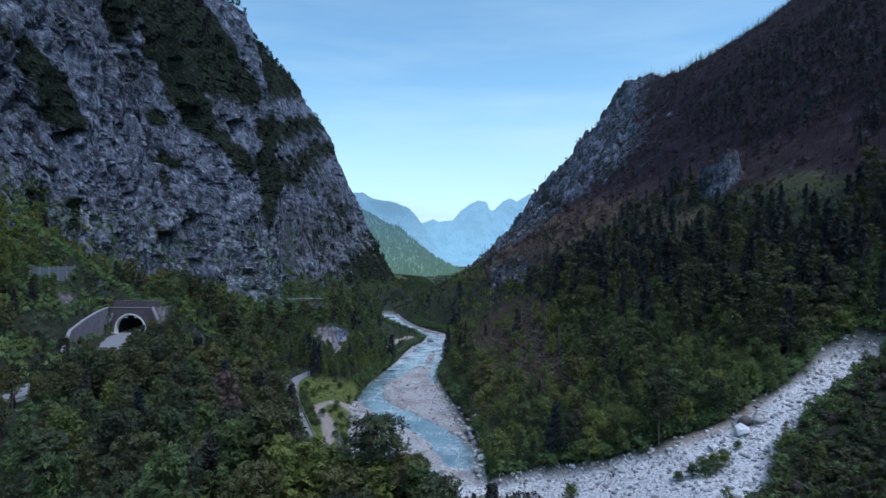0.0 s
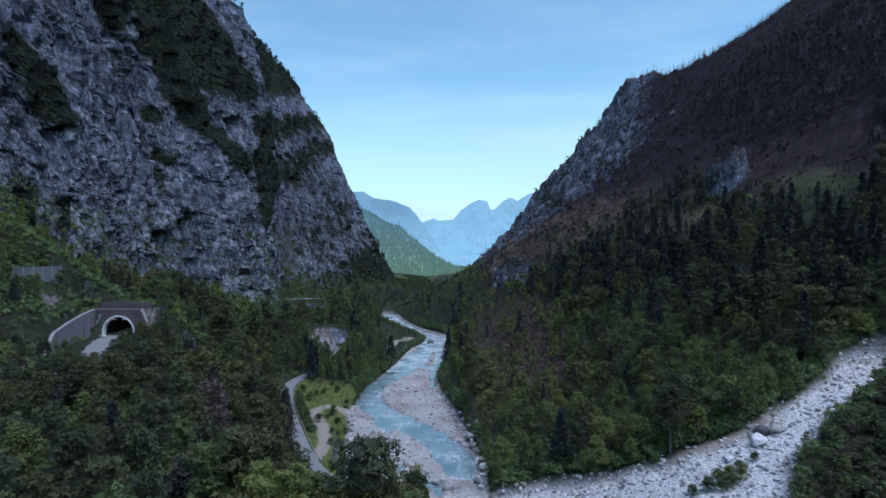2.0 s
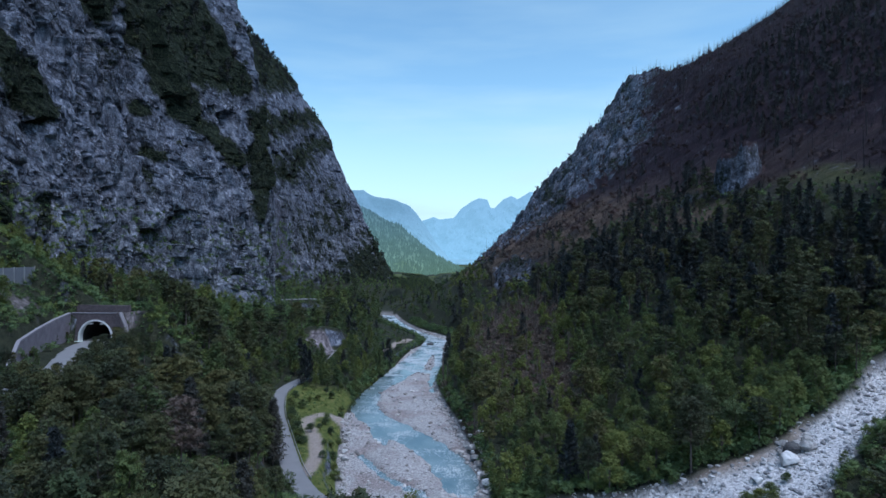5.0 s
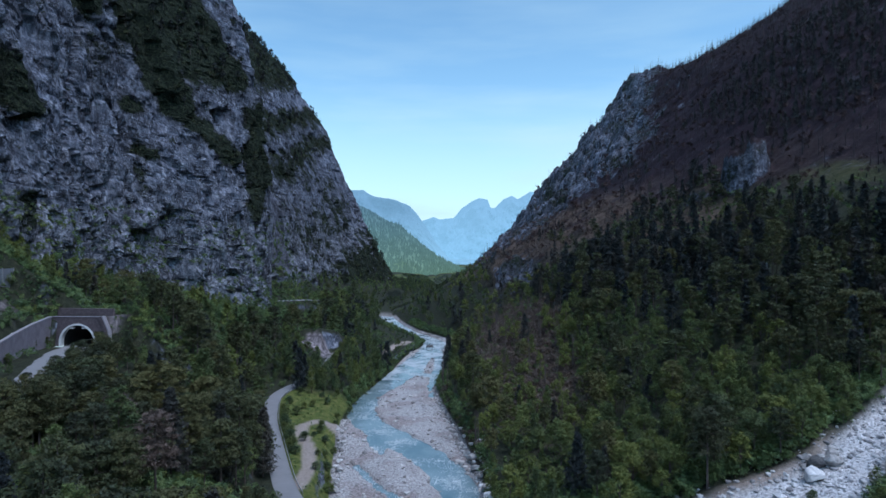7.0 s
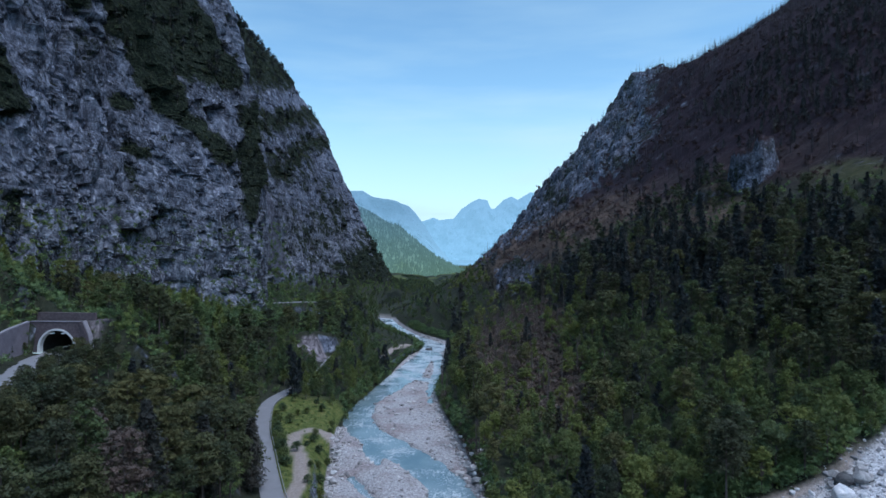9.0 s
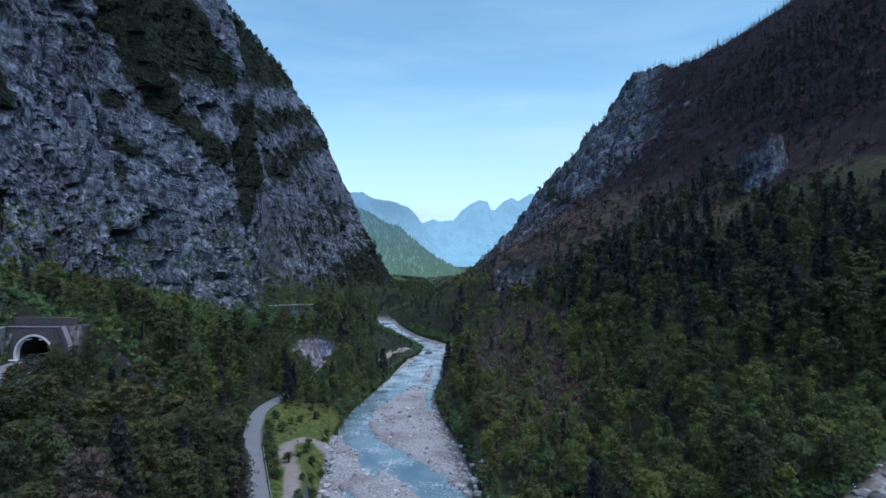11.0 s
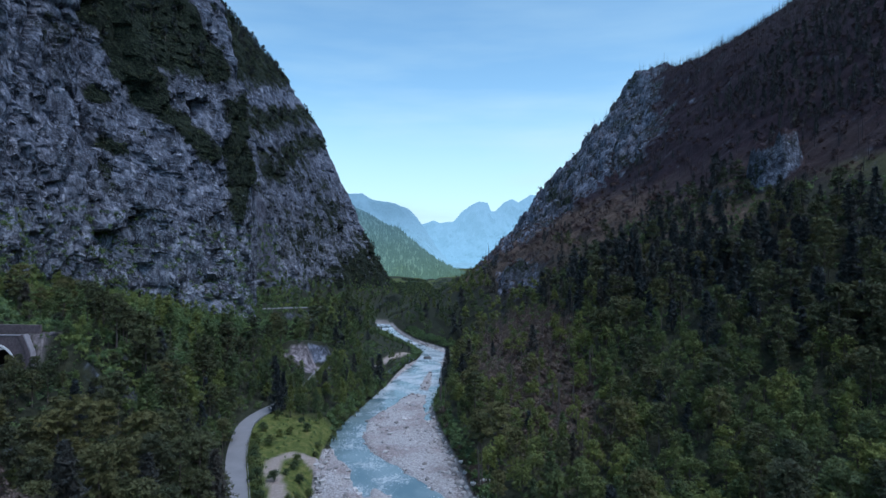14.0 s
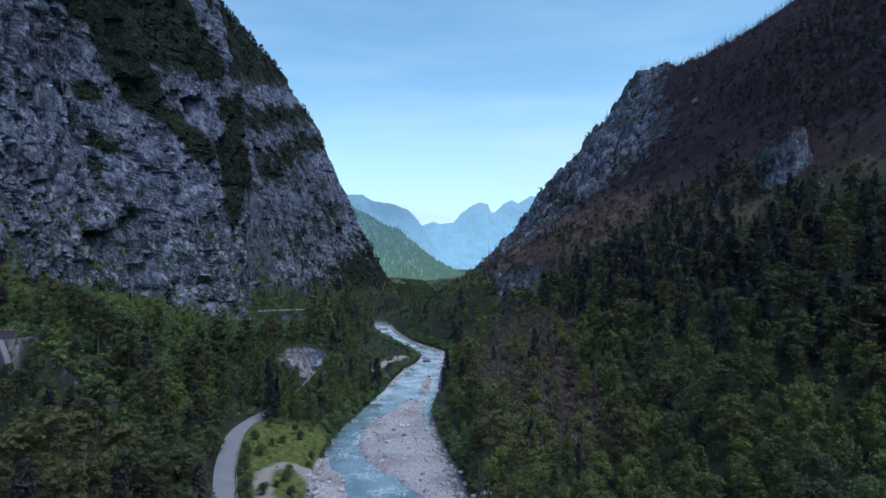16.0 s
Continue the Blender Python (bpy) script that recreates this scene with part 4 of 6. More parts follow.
# raking side wall with a pale coping, and a steel net pinned over the broken rock beside it
for nm, x0, w, z0, mat, lab in (("side_wall", 0.0, 0.8, 0.0, BRICKY, "raking stone-faced side wall"), ("side_coping", -0.06, 0.92, 0.22, COPING, "pale raking coping")):
    bm = bmesh.new()
    prof = ((6.0, 8.0), (7.6, 4.4), (8.5, 0.0), (9.4, 0.0), (8.5, 4.7), (6.9, 8.3)) if z0 == 0.0 else ((6.75, 8.1), (8.35, 4.5), (9.2, 0.6), (9.6, 0.6), (8.75, 4.8), (7.15, 8.4))
    ring0, ring1 = [bm.verts.new((x, -0.35 - x0, z)) for x, z in prof], [bm.verts.new((x, 1.2 + x0, z)) for x, z in prof]
    bm.faces.new(ring0)
    bm.faces.new(ring1[::-1])
    for i in range(6):
        bm.faces.new((ring0[i], ring1[i], ring1[(i + 1) % 6], ring0[(i + 1) % 6]))
    bmesh.ops.recalc_face_normals(bm, faces=bm.faces)
    part(nm, bm, mat, portal, lab)
part("roof_slab", box(bmesh.new(), -7.6, 7.2, 1.4, 4.2, 6.9, 7.9), CONCRETE, portal)
for x in (-1.6, 1.6):
    bm = box(bmesh.new(), x - 0.35, x + 0.35, -0.1, 1.0, LEG + RIN * 0.9 - 0.45, LEG + RIN * 0.9 - 0.2)
    part("tunnel_lamp", bm, WHITE, portal)

# wing wall: runs from the portal towards the valley, its top stepping down
wing = new("wing_wall")
tagged(wing, "grey concrete retaining wall with pale sloping coping beside the tunnel road", "retaining wall")
wp = np.array(WING)


def wall_strip(pts, top0, base, half, material, parent, name, label=""):
    bm = bmesh.new()
    rings = []
    t = np.gradient(pts[:, :2], axis=0)
    t /= np.linalg.norm(t, axis=1)[:, None]
    for i, (x, y, z) in enumerate(pts):
        n = (t[i, 1], -t[i, 0])
        b = base if base is not None else z + top0 - 0.35
        rings.append([bm.verts.new((x + n[0] * s, y + n[1] * s, h)) for s, h in ((-half, z + top0), (half, z + top0), (half, b), (-half, b))])
    for a, b in zip(rings, rings[1:]):
        for j in range(4):
            bm.faces.new((a[j], a[(j + 1) % 4], b[(j + 1) % 4], b[j]))
    for r in (rings[0], rings[-1][::-1]):
        bm.faces.new(r)
    bmesh.ops.recalc_face_normals(bm, faces=bm.faces)
    return part(name, bm, material, parent, label)


wall_strip(wp, 0.0, 34.5, 0.35, CONCRETE, wing, "wall")
wall_strip(wp, 0.26, None, 0.42, COPING, wing, "coping", "pale concrete coping")

# rough stone abutment that ties the portal into the hill on the valley side
abut = part("abutment_wall", box(bmesh.new(), -7.5, 8.5, 0, 0.8, 0, 3.2, pose(PORTAL_X - 0.6, PORTAL_Y + 4, 43.0, 0, 0.5, -3)), BRICKY)
tagged(abut, "dark mauve stone retaining wall above the tunnel portal", "retaining wall")


def lamp_post(x, y, h, label):
    post = new("street_lamp")
    post.location = (x, y, height_at(x, y))
    tagged(post, label, "street lamp", "lamps by the tunnel road")
    bm = bmesh.new()
    bmesh.ops.create_cone(bm, segments=8, radius1=0.11, radius2=0.07, depth=h + 0.6)
    bmesh.ops.translate(bm, verts=bm.verts, vec=(0, 0, h / 2 - 0.3))
    part("pole", bm, STEEL, post)
    bm = box(bmesh.new(), -0.12, 0.48, -0.11, 0.11, h - 0.02, h + 0.12)
    bmesh.ops.bevel(bm, geom=bm.edges[:], offset=0.04, segments=1, affect="EDGES")
    part("lamp_head", bm, STEEL if h > 4 else WHITE, post, "flat lamp head")


lamp_post(-80.5, 161, 5.5, "slim grey street lamp beside the tunnel road")
for wy_ in (191.5, 184.0, 174.0):
    lamp_post(float(np.interp(wy_, wp[::-1, 1], wp[::-1, 0])) - 0.9, wy_, 2.6, "short lamp behind the wing wall's coping")

# rockfall barrier on the scrubby slope under the cliff
barrier = new("rockfall_barrier")
tagged(barrier, "dark grey steel rockfall barrier on the scrubby slope", "rockfall barrier")
FENCE = [(-122.0 + 3.0 * i / 5, 179.0 + 17.0 * i / 5) for i in range(6)]
for (xa, ya), (xb, yb) in zip(FENCE, FENCE[1:]):
    za = zb = 54.3
    bm = bmesh.new()
    v = [bm.verts.new((x + d, y, z)) for d in (0.0, 0.12) for x, y, z in ((xa, ya, za - 4.0), (xb, yb, zb - 4.0), (xb, yb, zb + 3.2), (xa, ya, za + 3.2))]
    for f_ in ((0, 1, 2, 3), (7, 6, 5, 4), (0, 4, 5, 1), (1, 5, 6, 2), (2, 6, 7, 3), (3, 7, 4, 0)):
        bm.faces.new([v[i] for i in f_])
    bmesh.ops.recalc_face_normals(bm, faces=bm.faces)
    part("panel", bm, STEEL_DARK, barrier)
for xa, ya in FENCE:
    za = 54.3
    part("post", box(bmesh.new(), xa + 0.12, xa + 0.34, ya - 0.11, ya + 0.11, za - 4.5, za + 3.4), STEEL, barrier)


# a small house in the far valley
house = new("house")
house.location = (-17, 690, 2.0)
tagged(house, "small pale house with a grey gable roof in the far valley", "house")
part("wall", box(bmesh.new(), -4, 4, -3, 3, 0, 5.5), WHITE, house)
bm = bmesh.new()
v = [bm.verts.new(p) for p in ((-4.5, -3.5, 5.5), (4.5, -3.5, 5.5), (4.5, 3.5, 5.5), (-4.5, 3.5, 5.5), (-4.5, 0, 8.2), (4.5, 0, 8.2))]
for f_ in ((0, 1, 5, 4), (2, 3, 4, 5), (1, 2, 5), (3, 0, 4), (3, 2, 1, 0)):
    bm.faces.new([v[i] for i in f_])
part("roof", bm, CONCRETE, house)


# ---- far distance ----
# distance haze is painted in as bluish base colour and glow
def haze_glow_material(name, low_c, high_c, glow, z0, z1, mottle=0.0, foot=None):
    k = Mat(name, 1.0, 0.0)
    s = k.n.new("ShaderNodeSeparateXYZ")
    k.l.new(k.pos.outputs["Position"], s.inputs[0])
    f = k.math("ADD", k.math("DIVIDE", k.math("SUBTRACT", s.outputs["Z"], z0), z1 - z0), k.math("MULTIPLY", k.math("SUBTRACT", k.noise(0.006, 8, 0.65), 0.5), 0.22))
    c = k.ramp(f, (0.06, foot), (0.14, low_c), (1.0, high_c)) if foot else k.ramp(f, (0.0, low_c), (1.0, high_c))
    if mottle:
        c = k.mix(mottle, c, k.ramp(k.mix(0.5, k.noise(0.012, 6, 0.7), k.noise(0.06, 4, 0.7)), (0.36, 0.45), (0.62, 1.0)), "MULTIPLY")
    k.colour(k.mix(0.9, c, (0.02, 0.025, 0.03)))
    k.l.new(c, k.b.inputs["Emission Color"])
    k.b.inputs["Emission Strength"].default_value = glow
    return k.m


def far_range(name, line, dist, depth, base, material, label, rough, seed):
    """A mountain range at the given distance; line is (bearing, rise) of its skyline, as tangents."""
    p = np.array(line, float)
    u = np.linspace(p[0, 0], p[-1, 0], 260)
    v = np.linspace(0, 1, 60)[:, None]
    top = np.interp(u, p[:, 0], p[:, 1]) * dist + 63
    top = top + rough * fbm(u * dist / 140 + seed, 0 * u, 0 * u, 5, 0.6) * smooth(top, base, base + 200)
    x = u[None, :] * dist * (1 - 0.0 * v) + 0 * v
    y = dist - depth * (1 - v) ** 1.0 + 0 * x
    z = base + (top[None, :] - base) * v ** 1.15
    x = x * (y / dist)
    k = smooth(v, 0, 0.3) * (1 - smooth(v, 0.85, 1.0))
    rid = fbm(x / 260 + seed, y / 500, z / 700, 5, 0.55)
    y = y + k * depth * 0.5 * rid
    ob = new(name, grid_mesh(name, x, y, z))
    ob.data.materials.append(material)
    return tagged(ob, label, "mountain", kind="structure")


# far ranges: aerial haze painted as pale blue glow
HAZE_A = haze_glow_material("hazy_peaks", (0.30, 0.55, 0.76), (0.27, 0.47, 0.66), 0.90, 0, 420, 0.22)
HAZE_B = haze_glow_material("hazy_ridge", (0.30, 0.53, 0.72), (0.21, 0.37, 0.53), 0.90, 20, 300, 0.35)
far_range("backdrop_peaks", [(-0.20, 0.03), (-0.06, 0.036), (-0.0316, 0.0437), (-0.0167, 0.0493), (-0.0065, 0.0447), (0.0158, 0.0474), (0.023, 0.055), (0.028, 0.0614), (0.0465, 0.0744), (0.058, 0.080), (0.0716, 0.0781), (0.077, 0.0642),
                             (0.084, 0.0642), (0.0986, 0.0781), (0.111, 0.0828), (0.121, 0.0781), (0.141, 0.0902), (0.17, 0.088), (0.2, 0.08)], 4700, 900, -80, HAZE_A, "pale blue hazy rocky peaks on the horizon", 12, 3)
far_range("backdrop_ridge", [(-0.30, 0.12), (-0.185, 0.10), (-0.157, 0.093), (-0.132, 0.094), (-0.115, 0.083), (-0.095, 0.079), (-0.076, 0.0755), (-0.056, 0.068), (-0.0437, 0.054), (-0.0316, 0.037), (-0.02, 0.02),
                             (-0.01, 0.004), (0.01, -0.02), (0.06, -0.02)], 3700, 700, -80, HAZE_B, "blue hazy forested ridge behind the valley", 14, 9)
# hill and wood: haze painted as glow; foot paints the sunlit meadow strip
HAZE_C = haze_glow_material("hazy_hill", (0.17, 0.275, 0.195), (0.12, 0.225, 0.30), 0.95, -58, 230, 0.6, (0.34, 0.44, 0.20))
HAZE_W = haze_glow_material("hazy_wood", (0.120, 0.205, 0.155), (0.100, 0.19, 0.255), 0.88, -58, 230, 0.5, (0.22, 0.31, 0.15))
HILL = [(-0.30, 0.13), (-0.20, 0.095), (-0.133, 0.066), (-0.110, 0.054), (-0.087, 0.041), (-0.072, 0.036), (-0.059, 0.024), (-0.046, 0.014), (-0.036, 0.004), (-0.015, -0.011), (0.006, -0.023), (0.026, -0.033), (0.05, -0.045)]
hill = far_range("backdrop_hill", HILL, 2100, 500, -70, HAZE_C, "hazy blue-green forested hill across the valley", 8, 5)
hv = np.empty(len(hill.data.vertices) * 3, np.float32)
hill.data.vertices.foreach_get("co", hv)
hv = hv.reshape(60, 260, 3)
hr = np.random.RandomState(4)
ra, ca, sa, ta_ = hr.randint(3, 59, 5000), hr.randint(60, 258, 5000), hr.uniform(0, 1, 5000), hr.uniform(0, 1, 5000)
at = hv[ra, ca] * (1 - sa)[:, None] + hv[ra, ca + 1] * sa[:, None] + (hv[ra - 1, ca] - hv[ra, ca]) * ta_[:, None]
ang = np.arange(4) * math.pi / 2
ht, wd = hr.uniform(7, 15, 5000), hr.uniform(2.5, 4.5, 5000)
ringv = at[:, None, :] + np.stack([np.cos(ang)[None] * wd[:, None], np.sin(ang)[None] * wd[:, None], np.zeros((5000, 4)) - 1], -1)
tips = at + np.stack([0 * ht, 0 * ht, ht], -1)
tri = np.stack([ringv, np.roll(ringv, -1, 1), np.repeat(tips[:, None], 4, 1)], 2).reshape(-1, 3)
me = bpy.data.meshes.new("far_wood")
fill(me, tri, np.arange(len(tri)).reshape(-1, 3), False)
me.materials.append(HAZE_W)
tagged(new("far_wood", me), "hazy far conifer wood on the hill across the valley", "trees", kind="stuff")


# ---- trees: crowns of many small leaf tufts ----
rng = np.random.RandomState(11)


def tufts(centres, radii, n, size, flat=1.0, droop=0.0, mid=(0, 0, 0.5)):
    """n leaf triangles scattered over each clump, and their normals, which follow the clump's rounding."""
    out, nor = [], []
    for c, r in zip(centres, radii):
        d = rng.normal(size=(n, 3))
        d /= np.linalg.norm(d, axis=1)[:, None]
        p = c + d * r * (rng.uniform(0.45, 1.0, (n, 1))) * np.array([1, 1, flat])
        a = rng.normal(size=(n, 3)) * np.array([1, 1, 0.55])
        a /= np.linalg.norm(a, axis=1)[:, None]
        b = np.cross(a, d + 0.4 * rng.normal(size=(n, 3)) + np.array([0, 0, 0.5]))
        b /= np.linalg.norm(b, axis=1)[:, None] + 1e-9
        s = size * rng.uniform(0.6, 1.3, (n, 1))
        o = (c - np.array(mid)) / (np.linalg.norm(c - np.array(mid)) + 1e-6)
        w = 0.5 * d + 1.0 * o + 0.35 * rng.normal(size=(n, 3)) + np.array([0, 0, 0.25])
        w /= np.linalg.norm(w, axis=1)[:, None]
        tri = np.stack([p + a * s, p - a * s * 0.55 + b * s * 0.75, p - a * s * 0.55 - b * s * 0.75], 1)
        tri[:, 0, 2] -= droop * s[:, 0]
        back = np.einsum("ij,ij->i", np.cross(tri[:, 1] - tri[:, 0], tri[:, 2] - tri[:, 0]), w) < 0
        tri[back] = tri[back][:, ::-1]
        out.append(tri)
        nor.append(np.repeat(w, 3, 0))
    return np.concatenate(out).reshape(-1, 3), np.concatenate(nor)


def face_normals(v):
    t = v.reshape(-1, 3, 3)
    n = np.cross(t[:, 1] - t[:, 0], t[:, 2] - t[:, 0])
    n /= np.linalg.norm(n, axis=1)[:, None] + 1e-9
    return np.repeat(n, 3, 0)


def stem(h, r0, r1, bend=0.0, sides=5, base=-1.0):
    """A tapered trunk as triangles."""
    ang = np.linspace(0, 2 * math.pi, sides, endpoint=False)
    zs = np.array([base, h * 0.5, h])
    rs = np.array([r0, (r0 + r1) / 2, r1])
    off = np.array([0, bend * 0.4, bend])
    ring = [np.stack([np.cos(ang) * r + o, np.sin(ang) * r, np.full(sides, z)], 1) for z, r, o in zip(zs, rs, off)]
    t = []
    for a, b in zip(ring, ring[1:]):
        for i in range(sides):
            j = (i + 1) % sides
            t += [a[i], a[j], b[j], a[i], b[j], b[i]]
    return np.array(t)


def limb(p, q, r):
    """A thin three-sided branch from p to q."""
    p, q = np.array(p, float), np.array(q, float)
    ax = (q - p) / np.linalg.norm(q - p)
    u = np.cross(ax, [0.3, 0.2, 0.9])
    u /= np.linalg.norm(u)
    w = np.cross(ax, u)
    ring = [p + r * (math.cos(a) * u + math.sin(a) * w) for a in (0, 2.1, 4.2)]
    t = []
    for i in range(3):
        t += [ring[i], ring[(i + 1) % 3], q]
    return np.array(t)


def pine(clumps, n, size):
    """Height 1 pine: bare lower trunk, uneven flat-layered crown."""
    z = np.sort(rng.uniform(0.42, 0.97, clumps))
    reach = (0.04 + 0.13 * np.sin(np.clip((1.02 - z) / 0.62, 0, 1) * 2.2)) * rng.uniform(0.55, 1.15, clumps)
    a = np.arange(clumps) * 2.4 + rng.uniform(-0.6, 0.6, clumps)
    c = np.stack([np.cos(a) * reach, np.sin(a) * reach, z], 1)
    c[-1, :2] = 0
    leaves = tufts(c, 0.07 + 0.05 * rng.uniform(0, 1, clumps), n, size, 0.30)
    few = clumps < 12
    wood = [limb((0, 0, -0.08), (0, 0, 0.95), 0.016) if few else stem(0.95, 0.016, 0.004, rng.uniform(-0.03, 0.03), 5, base=-0.08)] + [limb((0, 0, p[2] - 0.04), p, 0.005) for p in c[::2] if not few]
    return leaves, np.concatenate(wood)


def spruce(clumps, n, size):
    z = np.linspace(0.10, 0.97, clumps)
    reach = 0.23 * (1.02 - z) ** 0.85 * rng.uniform(0.7, 1.15, clumps)
    a = np.arange(clumps) * 2.4 + rng.uniform(-0.5, 0.5, clumps)
    c = np.stack([np.cos(a) * reach * 0.65, np.sin(a) * reach * 0.65, z], 1)
    leaves = tufts(c, 0.025 + reach * 0.5, n, size, 0.5, 0.6)
    return leaves, stem(0.97, 0.016, 0.003, base=-0.08)


def larch(clumps, n, size):
    """Slim upright light-green tree with a feathery, uneven outline."""
    z = np.linspace(0.16, 0.97, clumps)
    reach = (0.04 + 0.17 * np.sin(np.clip((1.0 - z) / 0.84, 0, 1) * 2.3)) * rng.uniform(0.45, 1.15, clumps)
    a = np.arange(clumps) * 2.4 + rng.uniform(-0.7, 0.7, clumps)
    c = np.stack([np.cos(a) * reach * 0.7, np.sin(a) * reach * 0.7, z], 1)
    leaves = tufts(c, 0.03 + reach * 0.42, n, size, 0.75, 0.3)
    return leaves, limb((0, 0, -0.08), (0, 0, 0.97), 0.016) if clumps < 20 else stem(0.97, 0.015, 0.003, rng.uniform(-0.03, 0.03), base=-0.08)


def broad(clumps, n, size):
    d = rng.normal(size=(clumps, 3))
    d /= np.linalg.norm(d, axis=1)[:, None]
    d[:, 2] = np.abs(d[:, 2]) * 1.25 - 0.58
    w = rng.uniform(0.16, 0.24)
    c = np.array([0, 0, 0.56]) + d * np.array([w, w, 0.46]) * rng.uniform(0.55, 1.1, (clumps, 1))
    leaves = tufts(c, rng.uniform(0.08, 0.14, clumps), n, size, 0.7)
    few = clumps < 12
    wood = [limb((0, 0, -0.08), (0, 0, 0.6), 0.018) if few else stem(0.6, 0.018, 0.008, rng.uniform(-0.04, 0.04), 5, base=-0.08)] + [limb((0, 0, 0.3), p, 0.007) for p in c[::3] if not few]
    return leaves, np.concatenate(wood)


def shrub(clumps, n, size):
    a, r = rng.uniform(0, 6.3, clumps), rng.uniform(0, 0.45, clumps)
    c = np.stack([np.cos(a) * r, np.sin(a) * r, rng.uniform(0.2, 0.6, clumps)], 1)
    return tufts(c, rng.uniform(0.2, 0.35, clumps), n, size, 0.8), limb((0, 0, -0.1), (0, 0, 0.4), 0.03)


def snag(branches):
    """A dead, bare trunk with stubs of branches."""
    wood = [stem(1.0, 0.019, 0.005, rng.uniform(-0.06, 0.06), 4, base=-0.08) if branches > 4 else limb((0, 0, -0.08), (rng.uniform(-0.05, 0.05), 0, 1.0), 0.02)]
    for z in rng.uniform(0.3, 0.95, branches):
        a, l = rng.uniform(0, 6.3), rng.uniform(0.05, 0.16) * (1.2 - z)
        wood.append(limb((0, 0, z), (math.cos(a) * l, math.sin(a) * l, z + rng.uniform(-0.02, 0.07)), 0.004))
    return (np.zeros((0, 3)), np.zeros((0, 3))), np.concatenate(wood)


NEAR = {"pine": [pine(48, 28, 0.033) for _ in range(8)], "broad": [broad(48, 28, 0.034) for _ in range(8)], "spruce": [spruce(48, 24, 0.042) for _ in range(4)], "larch": [larch(46, 30, 0.033) for _ in range(8)]}
MID = {"pine": [pine(28, 17, 0.048) for _ in range(6)], "broad": [broad(30, 18, 0.046) for _ in range(6)], "spruce": [spruce(34, 9, 0.066) for _ in range(4)], "larch": [larch(30, 15, 0.050) for _ in range(6)],
       "shrub": [shrub(6, 9, 0.16) for _ in range(5)], "snag": [snag(9) for _ in range(6)]}
FAR = {"pine": [pine(9, 7, 0.115) for _ in range(6)], "broad": [broad(11, 8, 0.105) for _ in range(6)], "spruce": [spruce(13, 5, 0.115) for _ in range(4)], "larch": [larch(12, 6, 0.11) for _ in range(6)],
       "shrub": [shrub(4, 5, 0.24) for _ in range(5)], "snag": [snag(3) for _ in range(5)]}
FAR_SHRUB = FAR["shrub"]
NEAR["dry"] = NEAR["pine"]
NEAR["foot"], MID["foot"], FAR["foot"] = NEAR["broad"], MID["broad"], FAR["broad"]
LEAVES = {"pine": LEAF_PINE, "broad": LEAF_BROAD, "spruce": LEAF_DARK, "larch": LEAF_LARCH, "shrub": LEAF_BUSH, "snag": LEAF_BUSH, "twigs": LEAF_DEAD, "dry": LEAF_DRY, "ledge": LEAF_PINE, "foot": LEAF_BUSH, "bare": LEAF_DRY, "dark": LEAF_DARK}

# ---- where trees stand: spots drawn evenly over the ground's faces ----
P = np.stack([gx, gy, gz], -1)
e1, e2 = P[:-1, 1:] - P[:-1, :-1], P[1:, :-1] - P[:-1, :-1]
nrm = np.cross(e1, e2)
area = np.linalg.norm(nrm, axis=-1)
up = nrm[..., 2] / np.maximum(area, 1e-6)


def middle(a):
    return (a[:-1, :-1] + a[1:, 1:]) / 2


fx, fy, fz = cx, cy, cz
fband = (np.ones_like(gx) * band[None, :])[:-1, :-1]
f_road = np.minimum(np.minimum(middle(d_low) - 3.6, middle(d_exit) - 6.0), np.where((middle(d_high) < 60) & (fy < PORTAL_Y + 2), middle(d_high) - 6.5, 99))
f_portal = (abs(fx - PORTAL_X) < 8.5) & (fy > PORTAL_Y - 3) & (fy < PORTAL_Y + 16)
clear = (middle(GRAVEL) < 0.2) & (middle(MEADOW) < 0.3) & (f_road > 0) & ~f_portal & (middle(d_track) > 2.5) & (middle(d_bank) > 3.0) & (fy > 20) & (fy < 1500)
seen = (abs(fx) < 0.80 * (fy + 12) + 10) & (fz - 63 < 0.50 * (fy + 30))
patch = fbm(fx / 35, fy / 35, fz / 60 + 20, 3)
burnt_f = middle(BURNT)
scar = (abs(fx + 63.5) < 10) & (abs(fy - 339) < 9)
f_bank = middle(d_bank)


dry_f = middle(DRY)
bare = (middle(SCAR) > 0.35) | ((abs(fx + 118.5 - 3.0 * (fy - 179) / 17) < 4.0) & (fy > 175) & (fy < 198))
clear = clear & (middle(raw_bank) < 0.15) & ~bare


def spots(weight, count):
    w = (weight * area).reshape(-1)
    total = w.sum()
    if total <= 0:
        return np.zeros((0, 3)), np.zeros(0, int)
    pick = rng.choice(len(w), size=count, p=w / total)
    r, c = np.unravel_index(pick, area.shape)
    s, t = rng.uniform(0, 1, (2, count, 1))
    p = P[r, c] * (1 - s) * (1 - t) + P[r, c + 1] * s * (1 - t) + P[r + 1, c] * (1 - s) * t + P[r + 1, c + 1] * s * t
    return p, pick


def thin(p, gap):
    """Leaves out spots that crowd one another."""
    cells, keep = {}, []
    for i, (x, y) in enumerate(p[:, :2]):
        g = gap[i]
        k = (int(x // 8), int(y // 8))
        if all((x - u) ** 2 + (y - v) ** 2 > g * g for a in (-1, 0, 1) for b in (-1, 0, 1) for u, v in cells.get((k[0] + a, k[1] + b), ())):
            cells.setdefault(k, []).append((x, y))
            keep.append(i)
    return np.array(keep, int)


